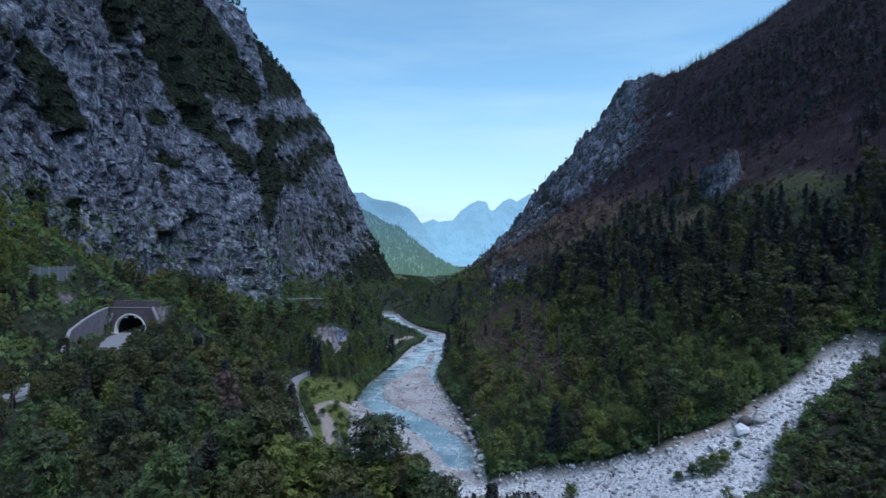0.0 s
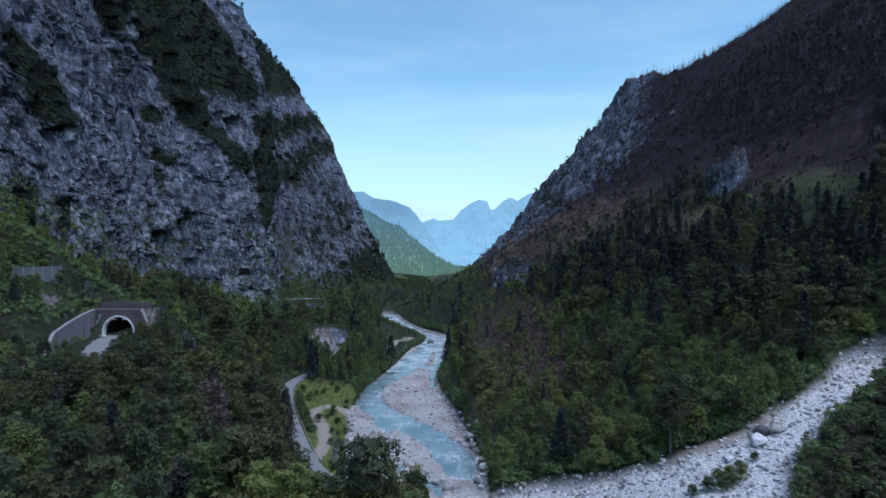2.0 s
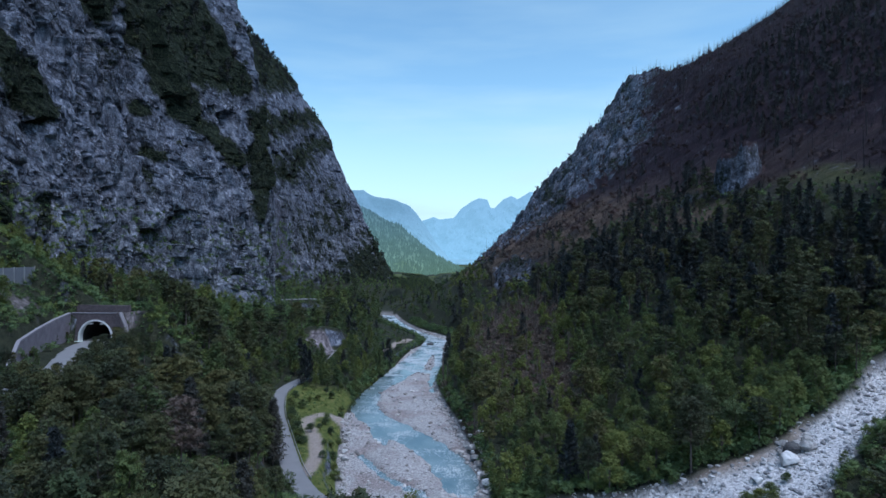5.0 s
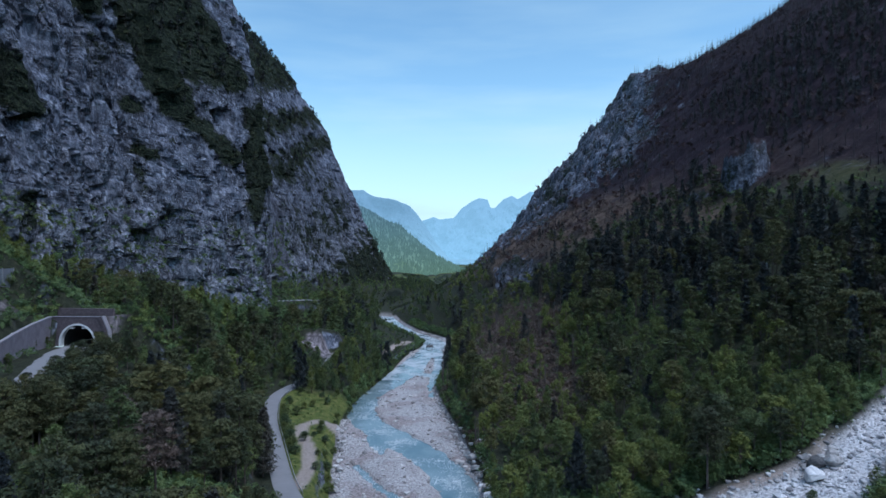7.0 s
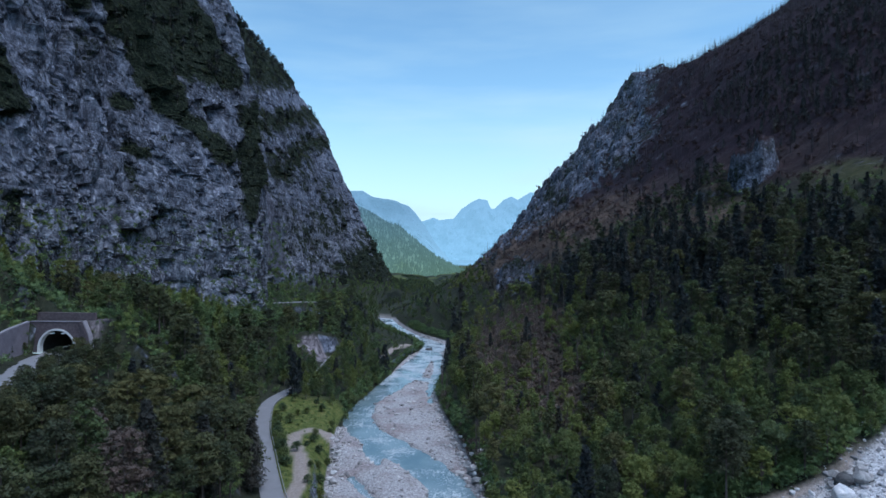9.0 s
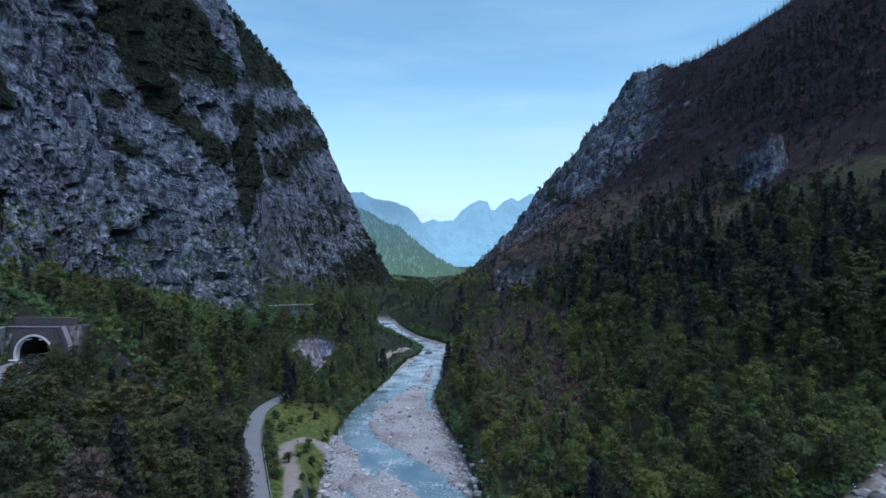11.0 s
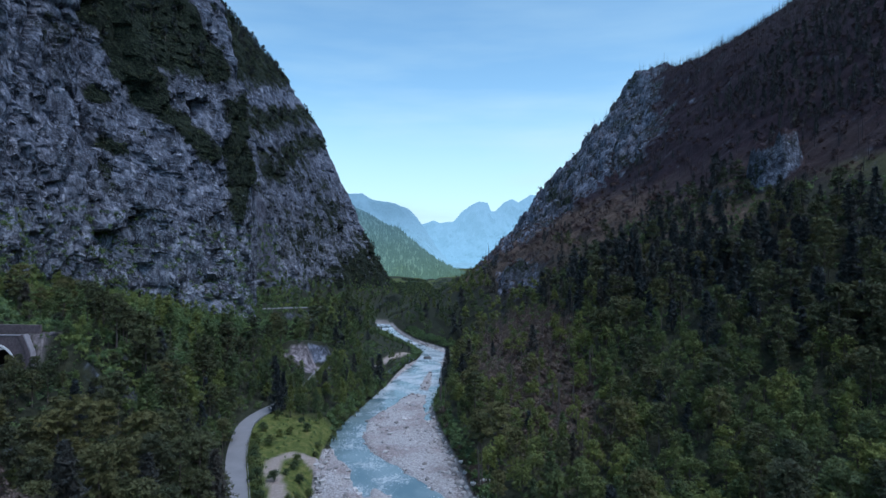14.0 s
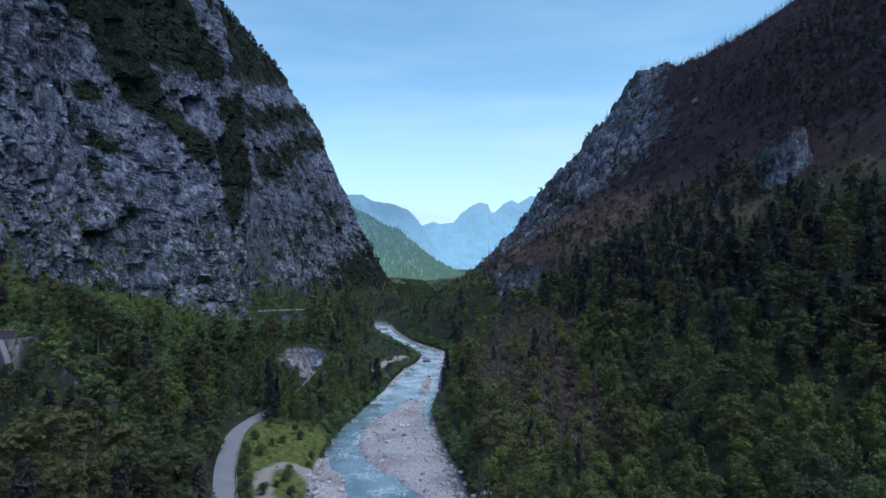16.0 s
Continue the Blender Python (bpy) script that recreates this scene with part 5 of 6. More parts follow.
def planted(name, kind, pool, p, heights, label, tints):
    """One object for a whole stretch of wood: every tree a turned, scaled copy of one of the shapes."""
    if len(p) == 0:
        return None
    V, T, M, N = [], [], [], []
    which = rng.randint(0, len(pool), len(p))
    for k, (leaves, wood) in enumerate(pool):
        idx = np.where(which == k)[0]
        if len(idx) == 0:
            continue
        leaves, leaf_n = leaves
        shape, shape_n = np.concatenate([leaves, wood]), np.concatenate([leaf_n, face_normals(wood)])
        a = rng.uniform(0, 2 * math.pi, len(idx))
        h, wdt = heights[idx], heights[idx] * rng.uniform(0.85, 1.2, len(idx))
        c, s = np.cos(a)[:, None], np.sin(a)[:, None]
        x = (shape[None, :, 0] * c - shape[None, :, 1] * s) * wdt[:, None] + p[idx, 0:1]
        y = (shape[None, :, 0] * s + shape[None, :, 1] * c) * wdt[:, None] + p[idx, 1:2]
        z = shape[None, :, 2] * h[:, None] + p[idx, 2:3]
        V.append(np.stack([x, y, z], -1).reshape(-1, 3))
        N.append(np.stack([shape_n[None, :, 0] * c - shape_n[None, :, 1] * s, shape_n[None, :, 0] * s + shape_n[None, :, 1] * c, shape_n[None, :, 2] + 0 * c], -1).reshape(-1, 3))
        T.append(np.repeat(tints[idx], len(shape)))
        m = np.concatenate([np.zeros(len(leaves) // 3, np.int32), np.ones(len(wood) // 3, np.int32)])
        M.append(np.tile(m, len(idx)))
    V, T, M = np.concatenate(V), np.concatenate(T), np.concatenate(M)
    me = bpy.data.meshes.new(name)
    fill(me, V, np.arange(len(V)).reshape(-1, 3), False)
    me.attributes.new("tint", "FLOAT", "POINT").data.foreach_set("value", T.astype(np.float32))
    me.attributes.new("custom_normal", "FLOAT_VECTOR", "POINT").data.foreach_set("vector", np.concatenate(N).astype(np.float32).reshape(-1))
    me.materials.append(LEAVES[kind])
    me.materials.append(SNAG if kind == "snag" else BARK)
    me.polygons.foreach_set("material_index", M)
    return tagged(new(name, me), label, "trees", kind="stuff")


def tree_thing(name, kind, shape, label, group):
    """A single tree with its trunk and crown."""
    tree = new(name)
    tagged(tree, label, "tree", group)
    leaves, wood = shape
    for nm, v, vn, mat in (("trunk", wood, face_normals(wood), BARK), ("crown", leaves[0], leaves[1], LEAVES[kind])):
        me = bpy.data.meshes.new(nm)
        fill(me, v, np.arange(len(v)).reshape(-1, 3), False)
        me.attributes.new("tint", "FLOAT", "POINT").data.foreach_set("value", np.full(len(v), rng.uniform(0, 1.0), np.float32))
        me.attributes.new("custom_normal", "FLOAT_VECTOR", "POINT").data.foreach_set("vector", vn.astype(np.float32).reshape(-1))
        me.materials.append(mat)
        new(nm, me).parent = tree
    return tree


def near_trees(name, kind, p, heights, label, group):
    stock = [tree_thing(name, kind, s, label, group) for s in NEAR[kind]]
    for i in range(len(p)):
        m = Matrix.LocRotScale(p[i], Euler((0, 0, rng.uniform(0, 6.28))), None)
        if i < len(stock):
            stock[i].matrix_basis = m
            stock[i].scale = (heights[i],) * 3
        else:
            t = copy_thing(stock[i % len(stock)], m)
            t.scale = (heights[i],) * 3


def tint_of(p, amount):
    return np.clip(0.5 + 0.55 * fbm(p[:, 0] / 25, p[:, 1] / 25, p[:, 2] / 25, 2) + rng.normal(0, amount, len(p)), 0, 1)


gentle = clear & (up > 0.45) & seen
is_left = fband < 9
NEAR_Y = 215

# left terrace and slope
wood_l = gentle & is_left & (fband > 4.9) & ~scar & (up > 0.5)
wood_r = gentle & ~is_left
p, pick = spots(wood_l * np.where(fy > 480, 0.6, 1.0) * np.where(fband < 5.5, 1.8, 1.0), 18000)
keep = thin(p, 3.3 + 2.2 * rng.uniform(0, 1, len(p)) - 0.002 * np.clip(p[:, 1] - 250, 0, 300))
p, pick = p[keep], pick[keep]
low_bank = (fband.reshape(-1)[pick] > 7.0) | ((p[:, 1] > 250) & (fband.reshape(-1)[pick] > 6.7))
hill = fband.reshape(-1)[pick] < 5.5
u = rng.uniform(0, 1, len(p))
kind_l = np.where(low_bank | hill, np.where(u < 0.55, 1, np.where(u < 0.9, 3, 2)), np.where(u < 0.62, 0, np.where(u < 0.74, 1, np.where(u < 0.84, 2, 3))))
foot_wood = (fband.reshape(-1)[pick] < 6.3) & (p[:, 1] > 230)
# beyond y 330 lighter broadleaf trees replace some pines, standing in for haze
kind_l = np.where(foot_wood & (u < 0.8), 4, np.where((p[:, 1] > 330) & (u > 0.25) & (u < 0.62), 1, kind_l))
h_l = np.where((kind_l == 1) | (kind_l == 4), rng.uniform(6, 12.5, len(p)), rng.uniform(9, 18, len(p))) * np.where(hill, 0.62, 1.0) * np.where(low_bank, 0.8, 1)

tops = 40.0 + 2.8 * (1 - smooth(p[:, 1], 125, 145)) + 4 * (1 - smooth(p[:, 1], 60, 100))
h_l = np.where(p[:, 1] < 110, h_l * 1.25, h_l)
h_l = np.where((p[:, 1] < 205) & (p[:, 0] < -20) & ~hill, np.clip(tops - p[:, 2] - rng.uniform(0, 5, len(p)), 3.0, h_l), h_l)
h_l = np.where((p[:, 0] > -112) & (p[:, 0] < -74) & (p[:, 1] > 372) & (p[:, 1] < 452), np.minimum(h_l, 3.2), h_l)
sight = np.clip(63 - 57 * (p[:, 1] - 28) / 146 - p[:, 2], 1.2, 30)
h_l = np.where((p[:, 0] > -42) & (p[:, 1] > 84) & (p[:, 1] < 178), np.minimum(h_l, sight), h_l)
lane = p[:, 0] / (p[:, 1] - 14)
h_l = np.where((lane > np.where(p[:, 1] < 118, -0.30, -0.245)) & (lane < -0.09) & (p[:, 1] < 152), np.minimum(h_l, np.clip(63 - 0.40 * (p[:, 1] - 12) - p[:, 2], 1.0, 30)), h_l)
h_l = np.where((fband.reshape(-1)[pick] > 7.1) & (p[:, 1] > 370) & (p[:, 1] < 565), np.minimum(h_l, rng.uniform(2.2, 4.2, len(p))), h_l)
h_l = np.where((p[:, 0] > -16) & (p[:, 1] < 140), np.clip(63 - (np.where(p[:, 0] > -4, 0.375, 0.325) + 0.045 * rng.uniform(0, 1, len(p))) * p[:, 1] - p[:, 2], 1.5, 16), h_l)
h_l = np.where(p[:, 1] > 620, np.minimum(h_l, rng.uniform(4.5, 8.0, len(p))), h_l)
h_l = np.where((fband.reshape(-1)[pick] < 6.0) & (p[:, 1] > 300), np.minimum(h_l, 6.0), h_l)

q, pickr = spots(wood_r * (1 - 0.86 * dry_f) * (1 - 0.72 * smooth(middle(HEATH), 0.3, 0.9)) * np.where((fy > 400) & (fx < 115), 0.12, 1.0) * np.where(burnt_f > 0.5, np.where((fx > 195 + 25 * patch) & (fy < 540) & (fz > 115), 0.30, 0.008 * (fz < 190)), 1.0) * np.where(fy > 500, 0.8, 1.0), 19000)
keep = thin(q, 3.1 + 2.1 * rng.uniform(0, 1, len(q)) + 0.004 * np.maximum(q[:, 1] - 150, 0))
q, pickr = q[keep], pickr[keep]
u = rng.uniform(0, 1, len(q))
pr = patch.reshape(-1)[pickr]
dark = 0.20 + 0.75 * smooth(q[:, 2], 24, 46) * smooth(q[:, 0], 40, 80)
kind_r = np.where(u + 0.8 * pr < dark * 0.35, 0, np.where(u + 0.8 * pr < dark, 2, 1))
near_bank = (q[:, 0] > 28) & (q[:, 1] < np.interp(q[:, 0], [20, 38, 55, 70, 86, 98, 122, 150], [144, 136, 134, 138, 147, 153, 170, 194]))
h_r = np.where(kind_r == 1, rng.uniform(5.5, 12, len(q)), rng.uniform(8, 17, len(q))) * np.where(burnt_f.reshape(-1)[pickr] > 0.5, 0.6, 1.0)

brow = 63 + 0.092 * (q[:, 1] - 30) + rng.uniform(-9, 6, len(q)) + 14 * fbm(q[:, 0] / 22, q[:, 1] / 22, q[:, 2] / 22, 2)
bear = q[:, 0] / (q[:, 1] - 30)
h_r = np.where((bear > 0.42) & (bear < 0.76) & (q[:, 1] > 190) & (q[:, 1] < 335), np.minimum(h_r, np.maximum(brow - q[:, 2], 2.0)), h_r)
h_r = np.where(near_bank, rng.uniform(2.6, 5.0, len(q)), h_r)
h_r = np.where((q[:, 1] > 570) & (q[:, 0] < 90), np.minimum(h_r, rng.uniform(4.5, 8.5, len(q))), h_r)
h_r = np.where((fband.reshape(-1)[pickr] < 10.9) & (q[:, 1] > 185), np.minimum(h_r, rng.uniform(2.5, 5.5, len(q))), h_r)
h_r = np.where((fband.reshape(-1)[pickr] < 10.9) & (q[:, 1] > 370) & (q[:, 1] < 565), np.minimum(h_r, 3.5), h_r)
v = rng.uniform(0, 1, len(q))
kind_r = np.where((kind_r == 1) & (v < 0.22), 3, np.where((kind_r == 2) & (q[:, 1] < 300) & (q[:, 2] < 42) & (v < 0.7), 0, kind_r))
heath_q = middle(HEATH).reshape(-1)[pickr]
h_r = np.where(heath_q > 0.5, h_r * 0.78, h_r)
kind_r = np.where(burnt_f.reshape(-1)[pickr] > 0.4, 2, kind_r)
kind_r = np.where(near_bank, 1, kind_r)
allp, allk, allh = np.concatenate([p, q]), np.concatenate([kind_l, kind_r]), np.concatenate([h_l, h_r])
dist = np.hypot(allp[:, 0], allp[:, 1] - 30)
order = np.argsort(dist)
KINDS = (("pine", "pine_tree", "dark green pine with a bare trunk and flat-layered crown", "pines of the valley wood"),
         ("broad", "broadleaf_tree", "leafy green broadleaf tree on the forested slope", "broadleaf trees of the valley wood"),
         ("spruce", "spruce_tree", "slim dark green spruce with drooping branches", "spruces of the valley wood"),
         ("larch", "larch_tree", "slim light green larch with a feathery crown", "larches of the valley wood"),
         ("foot", "broadleaf_tree", "bright green broadleaf tree under the cliff", "broadleaf trees under the cliff"))
for k, (kind, name, label, group) in enumerate(KINDS):
    mine = order[allk[order] == k]
    first = mine[:(170, 110, 50, 110, 24)[k]]
    near_trees(name, kind, allp[first], allh[first], label, group)
    rest = mine[(170, 110, 50, 110, 24)[k]:]
    for lod, pool, sel in (("near", MID, dist[rest] < 330), ("far", FAR, dist[rest] >= 330)):
        i = rest[sel]
        planted("wood_of_" + name + "s", kind, pool[kind], allp[i], allh[i], ("bright" if kind == "foot" else "dense mixed") + " wood of " + name.replace("_", " ").replace("larch", "slender larch") + "s on the valley slopes", np.clip(tint_of(allp[i], 0.22) + 0.3 * (allp[i, 0] > 5) * (1 - smooth(allp[i, 0], 40, 80)) + 0.4 * ((allp[i, 0] < -105) & (allp[i, 1] < 380)), 0, 1))

# burnt slope: dead trunks and low brown scrub
p, pick = spots(gentle * ~is_left * smooth(burnt_f, 0.3, 0.9) * (1 - 0.6 * np.clip(middle(BARREN), 0, 1)) * np.where(fy < 700, 1.6, 1.0) * np.where((fz > 215) & (fy > 560), 4.5, 1.0), 11000)
planted("burnt_wood", "snag", FAR["snag"], p, rng.uniform(7, 17, len(p)), "bare dead trunks left standing on the burnt slope", np.zeros(len(p)))
p, pick = spots(gentle * ~is_left * smooth(burnt_f, 0.2, 0.8) * (1 - 0.7 * np.clip(middle(BARREN), 0, 1)), 6000)
planted("burnt_scrub", "twigs", FAR["shrub"], p, rng.uniform(2.0, 6.5, len(p)), "dark reddish-brown dead scrub on the burnt slope", np.clip(rng.uniform(0, 0.6, len(p)) + 0.6 * (1 - smooth(p[:, 2] - 0.05 * p[:, 1], 60, 130)), 0, 1))
# dry brown brush and pale bare trunks on the bank above the river
p, pick = spots((clear & ~is_left) * smooth(dry_f, 0.2, 0.7), 2200)
planted("dry_brush", "dry", MID["shrub"], p, rng.uniform(1.5, 3.6, len(p)), "dry brown brush and dead grass on the river bank", rng.uniform(0.4, 1, len(p)))
p, pick = spots((clear & ~is_left) * smooth(dry_f, 0.1, 0.5), 160)
planted("bare_trunks", "bare", MID["snag"], p, rng.uniform(7, 13, len(p)), "slim bare pale trunks on the river bank", np.zeros(len(p)))
p, pick = spots((gentle & ~is_left) * smooth(middle(HEATH), 0.4, 0.9) * (fy > 330), 1500)
planted("heath_scrub", "dry", FAR["shrub"], p, rng.uniform(1.2, 3.4, len(p)), "brown and rusty scrub under the burnt slope", rng.uniform(0, 0.8, len(p)))
# scrub on ledges of the cliffs
ledges = clear & seen & (fband > 2.0) & (fband < 5.05) & is_left & (up > 0.04)
green_f = middle(GREEN)
p, pick = spots(ledges * (smooth(up + 0.5 * patch, 0.28, 0.75) * 0.25 + 1.6 * smooth(green_f, 0.5, 0.8) + 0.22 * smooth(fbm(fx / 14, fy / 9, fz / 30, 3), 0.12, 0.35)), 7500)
planted("ledge_scrub", "ledge", FAR_SHRUB, p, rng.uniform(1.4, 4.6, len(p)), "green scrub clinging to ledges of the cliff", tint_of(p, 0.2) * 0.8)
p, pick = spots((clear & seen & is_left & (fband > 0.5) & (fband < 4.9) & (up > 0.04)) * (smooth(green_f, 0.6, 0.9) + 0.8 * ((fband < 2.4) & (up > 0.4))), 3800)
planted("cliff_top_wood", "dark", FAR["pine"], p, rng.uniform(5, 10, len(p)), "dark pines along the wooded cliff top", tint_of(p, 0.1) * 0.5)
# undergrowth that closes the gaps between trees
p, pick = spots(gentle * (fy < 420) * np.where(is_left, (fband > 4.9) * np.where(fband < 5.6, 3.0, 1.0), burnt_f < 0.6), 5000)
planted("undergrowth", "shrub", FAR["shrub"], p, rng.uniform(1.5, 3.4, len(p)), "green undergrowth between the trees", tint_of(p, 0.25) * 0.7)


near_t = clear & ~is_left & (middle(td) - middle(t_half) < 7) & (fy < 200)
p, pick = spots(near_t, 900)
planted("bank_scrub", "shrub", MID["shrub"], p, rng.uniform(1.6, 3.6, len(p)), "low green scrub along the banks of the torrent", tint_of(p, 0.25) * 0.8)

far_bank = clear & ~is_left & (middle(far_side * 1.0) > 0.5) & (middle(td) - middle(t_half) > 2.5) & (middle(td) - middle(t_half) < 15) & (fy < 200) & (fx > 14)
p, pick = spots(far_bank, 750)
planted("bank_bushes", "shrub", MID["shrub"], p, rng.uniform(2.2, 5.0, len(p)), "leafy bushes that hang over the bank of the torrent", tint_of(p, 0.3) * 0.75)

near_side = clear & ~is_left & (fx > 24) & (fy > 62) & (fy < np.interp(fx, [20, 38, 55, 70, 86, 98, 122, 150], [118, 109, 109, 124, 138, 146, 163, 188]))
p, pick = spots(near_side & seen, 1500)
planted("near_scrub", "ledge", MID["shrub"], p, rng.uniform(1.6, 4.2, len(p)), "dense olive green scrub on the near bank of the torrent", tint_of(p, 0.35) * 0.5)
p, pick = spots(near_side & seen, 420)
planted("near_brush", "dry", MID["shrub"], p, rng.uniform(1.4, 3.2, len(p)), "brownish brush among the scrub of the near bank", rng.uniform(0, 0.5, len(p)))

shore = (fy > 236) & (fy < 520) & (((fband > 8.0) & (fband < 8.97)) | ((fband > 10.3) & (fband < 10.9))) & (middle(MEADOW) < 0.5)
p, pick = spots(shore | ((fy > 160) & (fy < 420) & (fband > 10.35) & (fband < 10.9)), 1500)
planted("shore_scrub", "shrub", MID["shrub"], p, rng.uniform(1.6, 3.8, len(p)), "dense green scrub along the river banks", tint_of(p, 0.25) * 0.7)


p, pick = spots((middle(MEADOW) > 0.6) & (fy > 150) & (fy < 285) & (fx < 0) & (middle(d_low) > 3.4) & (middle(d_track) > 2.2), 170)
planted("meadow_scrub", "shrub", FAR["shrub"], p, rng.uniform(0.5, 1.3, len(p)), "rough grass tufts and low bushes on the meadow", tint_of(p, 0.3))


hillside = seen & is_left & (fband > 4.3) & (fband < 6.6) & (fy > 100) & (fy < 285) & (up > 0.12)
hillside = hillside & ~bare & ~((abs(fx - PORTAL_X) < 8.0) & (fy < PORTAL_Y + 7)) & ~((fy < PORTAL_Y + 1) & (fy > 150) & (fx > middle(wing_x) - 1.2)) & (middle(d_high) > 6.2)
p, pick = spots(hillside, 4600)
about = seen & is_left & (fx > -126) & (fx < -82) & (fy > 170) & (fy < 216) & (middle(SCAR) < 0.5) & (up > 0.1)
about = about & ~((abs(fx - PORTAL_X) < 8.4) & (fy < PORTAL_Y + 5.5)) & ~((fy < PORTAL_Y + 1) & (fx > middle(wing_x) - 1.2) & (middle(d_high) < 7.5))
p3, pick = spots(about, 1000)
planted("portal_scrub", "shrub", FAR["shrub"], p3, rng.uniform(0.7, 1.7, len(p3)), "low green scrub on the bank round the tunnel portal", tint_of(p3, 0.3) * 0.8)
slope_foot = clear & seen & is_left & (fband > 4.3) & (fband < 6.4) & (fy > 285) & (fy < 520) & (up > 0.12)
p2, pick = spots(slope_foot, 2600)
planted("slope_scrub", "shrub", FAR["shrub"], p2, rng.uniform(1.6, 3.6, len(p2)), "green scrub on the slope under the cliff", tint_of(p2, 0.3) * 0.7)
planted("hillside_scrub", "shrub", FAR["shrub"], p, rng.uniform(1.4, 3.4, len(p)), "bright green scrub on the hillside above the tunnel portal", np.clip(tint_of(p, 0.3) + 0.15, 0, 1))


# single trees and bushes at the meadow
def one(kind, name, x, y, h, label, category="tree", group="trees by the river meadow"):
    t = tree_thing(name, kind, (NEAR[kind] if kind in NEAR else MID[kind])[int(rng.randint(0, 4))], label, group)
    wide = 1.7 if name == "bush" else (0.8 if y > 200 else 0.62) if kind == "spruce" else 1.0
    t.location, t.scale = (x, y, height_at(x, y) - 0.1 - (0.12 * h if name == "bush" else 0)), (h * wide, h * wide, h)
    t.rotation_euler.z = x
    t["category"] = category


for x, y, h in ((-89.5, 187, 5.0), (-87, 181, 6.0), (-85, 191, 6.5), (-82.5, 176, 8), (-79, 171, 9), (-77, 164, 9), (-74, 158, 9), (-72.5, 150, 8.5), (-84, 184, 6.5), (-80, 182, 8.5), (-87.5, 197, 5.5), (-71.5, 142, 8)):
    one("pine", "pine_tree", x, y, h, "dark pine beside the tunnel road", group="pines by the tunnel road")
for y in np.arange(98, 172, 3.4):      # pines that screen the tunnel road from the valley
    rx = float(np.interp(y, [p[1] for p in ROAD_HIGH], [p[0] for p in ROAD_HIGH]))
    for off in (6.6, 10.5, 14.5) if y < 150 else (6.6, 10.5):
        x = rx + off + rng.uniform(-1, 1.5)
        one("pine", "pine_tree", x, y + rng.uniform(-1, 1), float(np.clip((42.0 if 130 < y < 152 else 43.0 if y <= 130 else 41.0) + rng.uniform(-1.2, 1.2) - height_at(x, y), 4, 15)), "dark pine beside the tunnel road", group="pines by the tunnel road")
for x, y in ((-80.8, 160), (-83.6, 165.5), (-86.0, 170), (-78.6, 156), (-82.0, 169)):
    one("pine", "pine_tree", x, y, float(np.clip(41.6 + rng.uniform(-0.8, 0.8) - height_at(x, y), 4, 15)), "dark pine beside the tunnel road", group="pines by the tunnel road")
for i in range(34):
    x, y = -90.5 + 3.1 * (i % 5) + rng.uniform(-1.2, 1.2), 190.5 + 3.0 * (i // 5) + rng.uniform(-1.2, 1.2)
    if x > -87.5 or y > 201:
        one("foot" if i % 3 else "pine", "broadleaf_tree" if i % 3 else "pine_tree", x, y, rng.uniform(3.2, 5.2), "low green tree on the bank beside the tunnel portal", group="trees beside the tunnel portal")
one("spruce", "spruce_tree", -57.3, 270.5, 17, "tall dark spruce at the end of the meadow")
one("spruce", "spruce_tree", -56.0, 274, 14, "dark spruce at the end of the meadow")
for x, y, h in ((-52, 268, 7), (-47, 266, 6.5), (-43, 268, 6.5), (-49, 274, 8), (-44, 276, 7.5), (-40.5, 272, 6), (-55, 263, 4.5), (-41, 263, 5), (-46, 259, 4), (-53, 284, 9), (-61.5, 288, 9), (-61.5, 294, 9), (-64.5, 284, 8), (-56, 274, 7), (-60, 300, 8), (-50.5, 289, 7), (-47, 285, 7), (-44, 290, 8), (-50, 294, 8), (-60, 308, 8), (-50, 314, 8), (-48, 305, 8), (-51, 326, 7), (-51.3, 292, 7), (-51, 299, 7.5), (-50.8, 307, 7.5), (-51.2, 315, 6.5), (-51.3, 321, 6), (-55.2, 279.5, 6), (-53.2, 287, 7), (-52.4, 281, 8), (-53.4, 284, 8), (-51.4, 277, 7)):
    one("broad", "broadleaf_tree", x, y, h, "rounded broadleaf tree beside the river meadow")
for x, y, h in ((-55.5, 240, 3.0), (-53.6, 234, 3.2), (-51.8, 228, 2.8), (-49.8, 222, 3.2), (-47.5, 216, 2.8), (-45.6, 210, 3.0), (-43.4, 204, 2.6), (-41, 197, 2.6), (-50.5, 238, 3.2), (-47.5, 250, 2.6), (-43, 254, 3.0), (-37, 238, 2.2), (-39.5, 226, 2.6), (-41.5, 210, 3.0), (-36, 214, 2.6), (-54, 236, 2.4), (-53, 230, 2.6), (-51.5, 224, 2.2), (-50, 219, 2.8), (-48, 214, 2.4), (-46.5, 208, 2.2), (-44, 203, 2.4), (-42.5, 198, 2.0), (-39, 221, 2.4), (-40, 216, 1.6), (-50, 247, 2.4), (-56, 250, 3.0), (-38, 246, 2.2), (-33, 212, 2.4), (-34, 204, 2.2), (-32, 196, 2.6),
                (-30.5, 189, 2.4), (-29, 183, 2.8), (-35, 198, 1.8), (-33, 186, 2.0)):
    one("broad", "bush", x, y, h * 1.35, "round green bush in the grass by the track", "bush", "bushes of the river meadow")
for x, y, h in ((-4, 92, 10), (25, 100, 8.5), (-18, 72, 11), (33, 108, 6.5)):
    one("pine", "pine_tree", x, y, h, "slim green pine that stands above the wood")

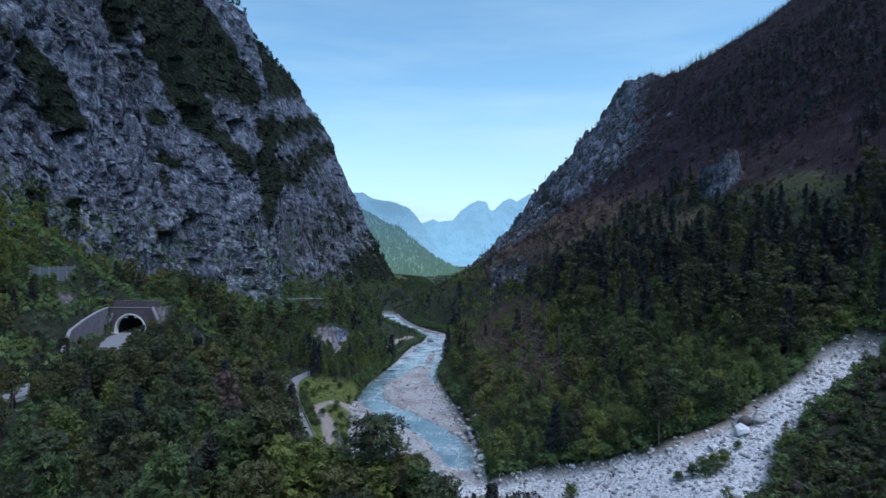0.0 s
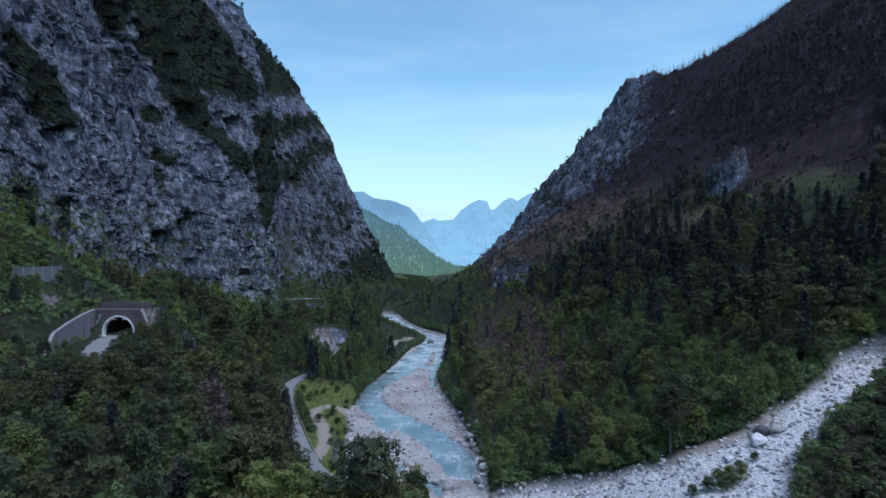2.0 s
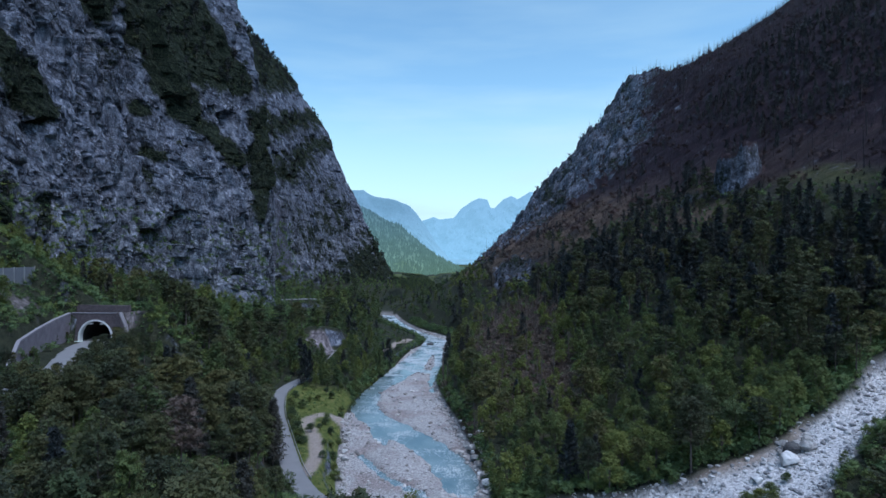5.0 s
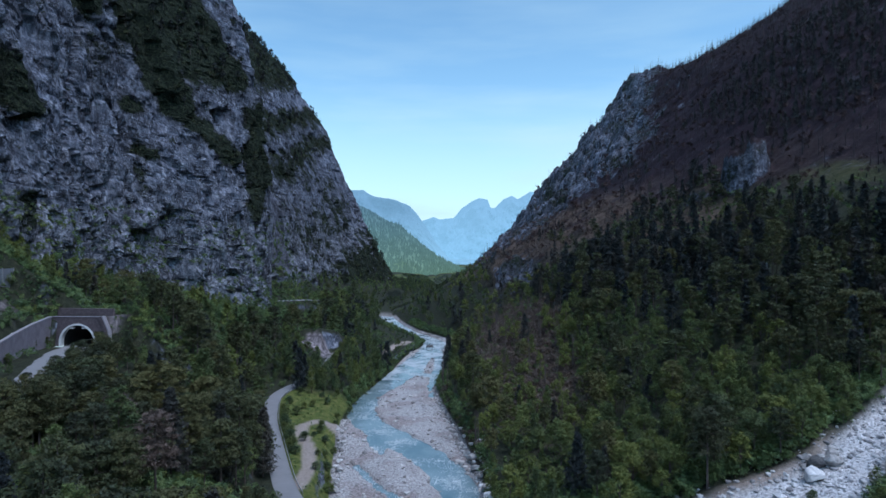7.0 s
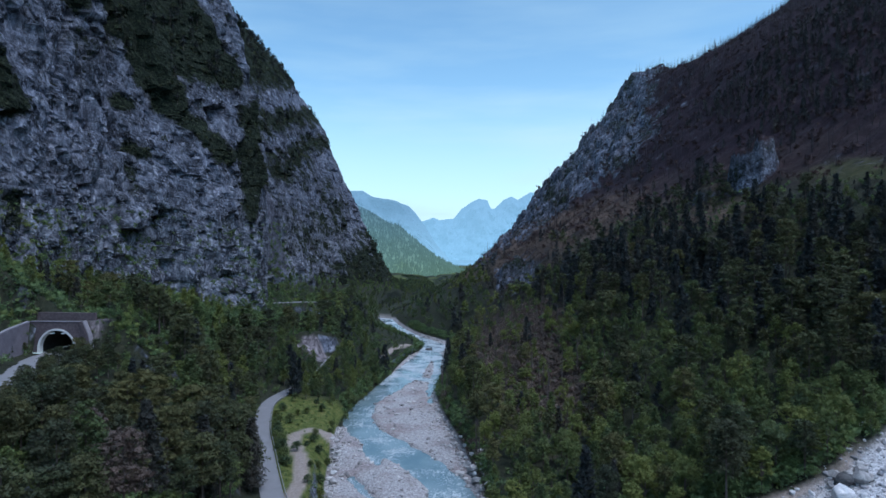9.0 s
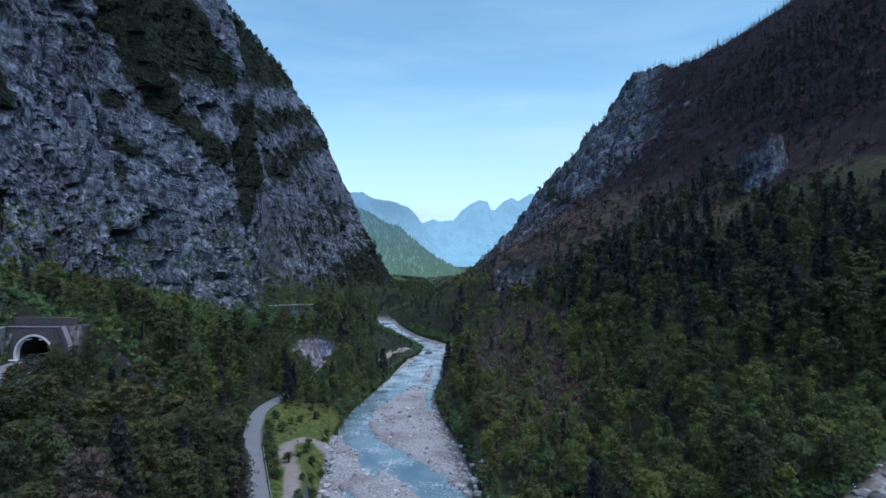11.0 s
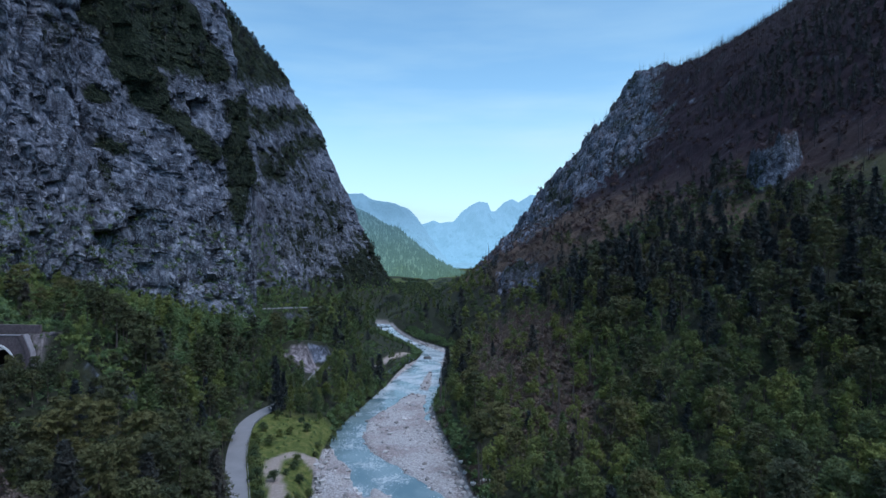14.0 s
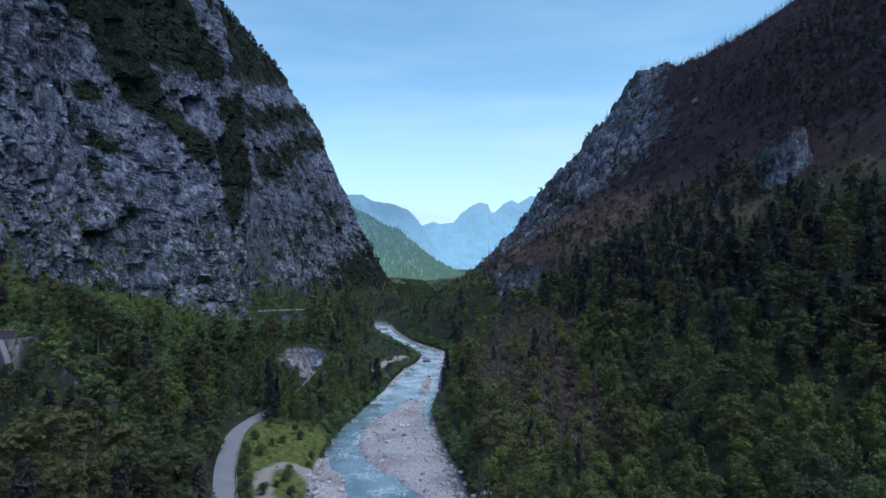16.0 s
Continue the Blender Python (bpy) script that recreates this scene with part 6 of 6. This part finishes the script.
for x, y in ((-90, 112), (-92.5, 119), (-89, 124), (-93, 129), (-91, 135), (-94, 141), (-90.5, 145), (-96, 134), (-97, 124), (-95, 115), (-98, 142)):
    one("pine", "pine_tree", x, y, 5.5 + 3 * rng.uniform(), "dark pine beside the tunnel road", group="pines by the tunnel road")
for x, y in ((-54, 129), (-42, 117), (-66, 117), (-57, 108)):
    one("dry", "pine_tree", x, y, float(np.clip(39.5 - height_at(x, y), 6, 16)), "dying pine with rusty brown needles", group="dying pines of the terrace wood")
one("pine", "pine_tree", -6.5, 60, 47.0 - height_at(-6.5, 60), "tall green pine that stands above the wood")
for kind, name, x, y, top in (("larch", "larch_tree", -10.5, 60, 43.8), ("pine", "pine_tree", -13.5, 62, 44), ("pine", "pine_tree", -4.5, 60, 43), ("larch", "larch_tree", -8.5, 59, 43.4), ("larch", "larch_tree", -16, 61, 44.6), ("larch", "larch_tree", -2.6, 58, 43),
                              ("pine", "pine_tree", -9.5, 57, 43.2), ("larch", "larch_tree", -12.8, 58, 45.0), ("larch", "larch_tree", -15.0, 57, 44.6), ("larch", "larch_tree", -6.2, 57, 43.0), ("pine", "pine_tree", -0.6, 57, 42.0)):
    one(kind, name, x, y, top - height_at(x, y), "feathery olive green conifer on the terrace above the river")

for x, y, h in ((56, 131, 3.4), (53, 129, 3.0), (59, 132.5, 2.8), (50, 129, 2.4), (62, 134, 2.4), (66, 136, 2.0), (55, 127.5, 2.6), (58, 129, 3.0), (60.5, 130.5, 2.6)):
    one("broad", "bush", x, y, h * 1.3, "green bush on the gravel island of the torrent", "bush", "bushes in the torrent bed")

# ---- stones ----
def rock_shape(sub, rough, seed):
    bm = bmesh.new()
    bmesh.ops.create_icosphere(bm, subdivisions=sub, radius=0.5)
    co = np.array([v.co for v in bm.verts])
    k = 1 + rough * fbm(co[:, 0] * 2 + seed, co[:, 1] * 2, co[:, 2] * 2, 3)
    co = co * k[:, None]
    cut = np.random.RandomState(int(seed * 10) % 9973)
    for _ in range(7):
        n = cut.normal(size=3)
        n /= np.linalg.norm(n)
        over = np.maximum(co @ n - cut.uniform(0.22, 0.40), 0)
        co = co - over[:, None] * n[None, :]
    for v, c in zip(bm.verts, co):
        v.co = Vector(c * np.array([1.2, 1.0, 0.85]))
    return bm


def stones(name, p, sizes, material, label):
    shapes = []
    for s in range(6):
        bm = rock_shape(1, 0.5, 13 * s + 1)
        bmesh.ops.triangulate(bm, faces=bm.faces)
        bm.verts.index_update()
        shapes.append((np.array([v.co for v in bm.verts]), np.array([[v.index for v in f.verts] for f in bm.faces])))
        bm.free()
    V, F, n = [], [], 0
    for i in range(len(p)):
        v, f = shapes[i % 6]
        a = rng.uniform(0, 6.28)
        c, s = math.cos(a), math.sin(a)
        w = np.stack([v[:, 0] * c - v[:, 1] * s, v[:, 0] * s + v[:, 1] * c, v[:, 2]], 1) * sizes[i] + p[i]
        V.append(w)
        F.append(f + n)
        n += len(v)
    me = bpy.data.meshes.new(name)
    fill(me, np.concatenate(V), np.concatenate(F), False)
    me.materials.append(material)
    return tagged(new(name, me), label, "stones", kind="stuff")


river_zone = (middle(GRAVEL) > 0.5) & (fband > 8.7) & (fband < 10.7) & (fy > 140) & (fy < 480) & (fz > -0.6)
p, _ = spots(river_zone * np.where((fband > 9.93) | (fband < 9.06), 5.0, 1.0) * np.where(fy < 330, 1.0, 1.6), 4200)
stones("river_stones", p, 0.28 + 0.75 * rng.pareto(2.6, len(p)).clip(0, 2.6), PEBBLE, "pale limestone cobbles and boulders on the river bars")
p, _ = spots(np.maximum(middle(t_in) > 0.3, 0.6 * middle(raw_bank)) * ((fy < 185) & (fx > 12) & (fx < 130)), 6000)
stones("torrent_stones", p, 0.16 + 0.36 * rng.pareto(2.0, len(p)).clip(0, 3.6), PEBBLE_PALE, "pale angular boulders in the dry torrent bed")


def boulder(x, y, size, material, label, sink=0.3, flat=1.0):
    bm = rock_shape(4, 0.35, abs(x * 0.7 + y))
    ob = part("boulder", bm, material)
    ob.location = (x, y, height_at(x, y) + size * (0.38 - sink * 0.5) * flat)
    ob.scale = (size, size, size * flat)
    ob.rotation_euler.z = x
    return tagged(ob, label, "boulder", "boulders of the river and torrent")


boulder(69.6, 141.5, 3.9, STONE_WHITE, "large white rounded boulder in the torrent bed")
# dark stone colour stands for the shaded rocks behind the white boulder
boulder(72.0, 144.2, 3.6, STONE_DARK, "large boulder coloured dark for shade, half buried in the torrent bed", 0.3)
for bx, by, bs in ((73.6, 145.6, 2.6), (71.2, 146.2, 2.2), (75.8, 146.0, 2.4), (77.2, 147.8, 1.8), (70.0, 144.6, 1.8), (76.4, 144.4, 1.6)):
    boulder(bx, by, bs, STONE, "broken pale block in the torrent bed", 0.35)
boulder(74.5, 144.2, 3.4, STONE, "broken pale block beside the dark boulder")
boulder(61.5, 138.5, 2.2, STONE_WHITE, "white boulder among the torrent stones")
boulder(84.0, 156.0, 2.4, STONE_WHITE, "white boulder on the torrent's bank")
for bx, by, bs in ((9.5, 198, 2.6), (10.5, 192, 2.2), (7.5, 212, 2.4), (6.0, 220, 2.6), (5.0, 228, 2.0), (11, 184, 2.4), (11.5, 177, 2.8), (-30, 205, 1.8), (-29, 198, 2.2), (-28, 190, 2.0), (-27.5, 184, 2.4), (-31.5, 216, 1.8), (-33.5, 236, 1.6), (3.5, 240, 1.8), (9.8, 170, 2.6), (10.8, 200, 1.8), (9.2, 203, 1.4), (11.6, 196, 1.6), (12.2, 190, 2.4), (10.2, 187, 1.5), (12.4, 181, 1.7), (8.8, 215, 1.7), (7.2, 225, 1.5), (12.0, 173, 1.6), (6.2, 233, 1.6), (9.9, 207, 1.3), (12.6, 186, 1.2), (13.0, 178, 2.0), (11.0, 203.5, 2.0)):
    boulder(bx, by, bs, STONE_WHITE if int(by) % 2 else STONE, "pale boulder at the river's edge")
boulder(-1.0, 171, 4.6, STONE, "large pale flat boulder on the river bar", 0.4, 0.6)
boulder(9.0, 205, 3.4, STONE, "white boulder at the river's edge")
boulder(11.5, 209, 2.6, STONE, "white boulder at the river's edge")
boulder(6.5, 430, 6.5, STONE, "pale block at the river's edge under the slope", 0.4)
boulder(-8, 415, 6.0, STONE_DARK, "dark boulder in midstream", 0.5, 0.7)
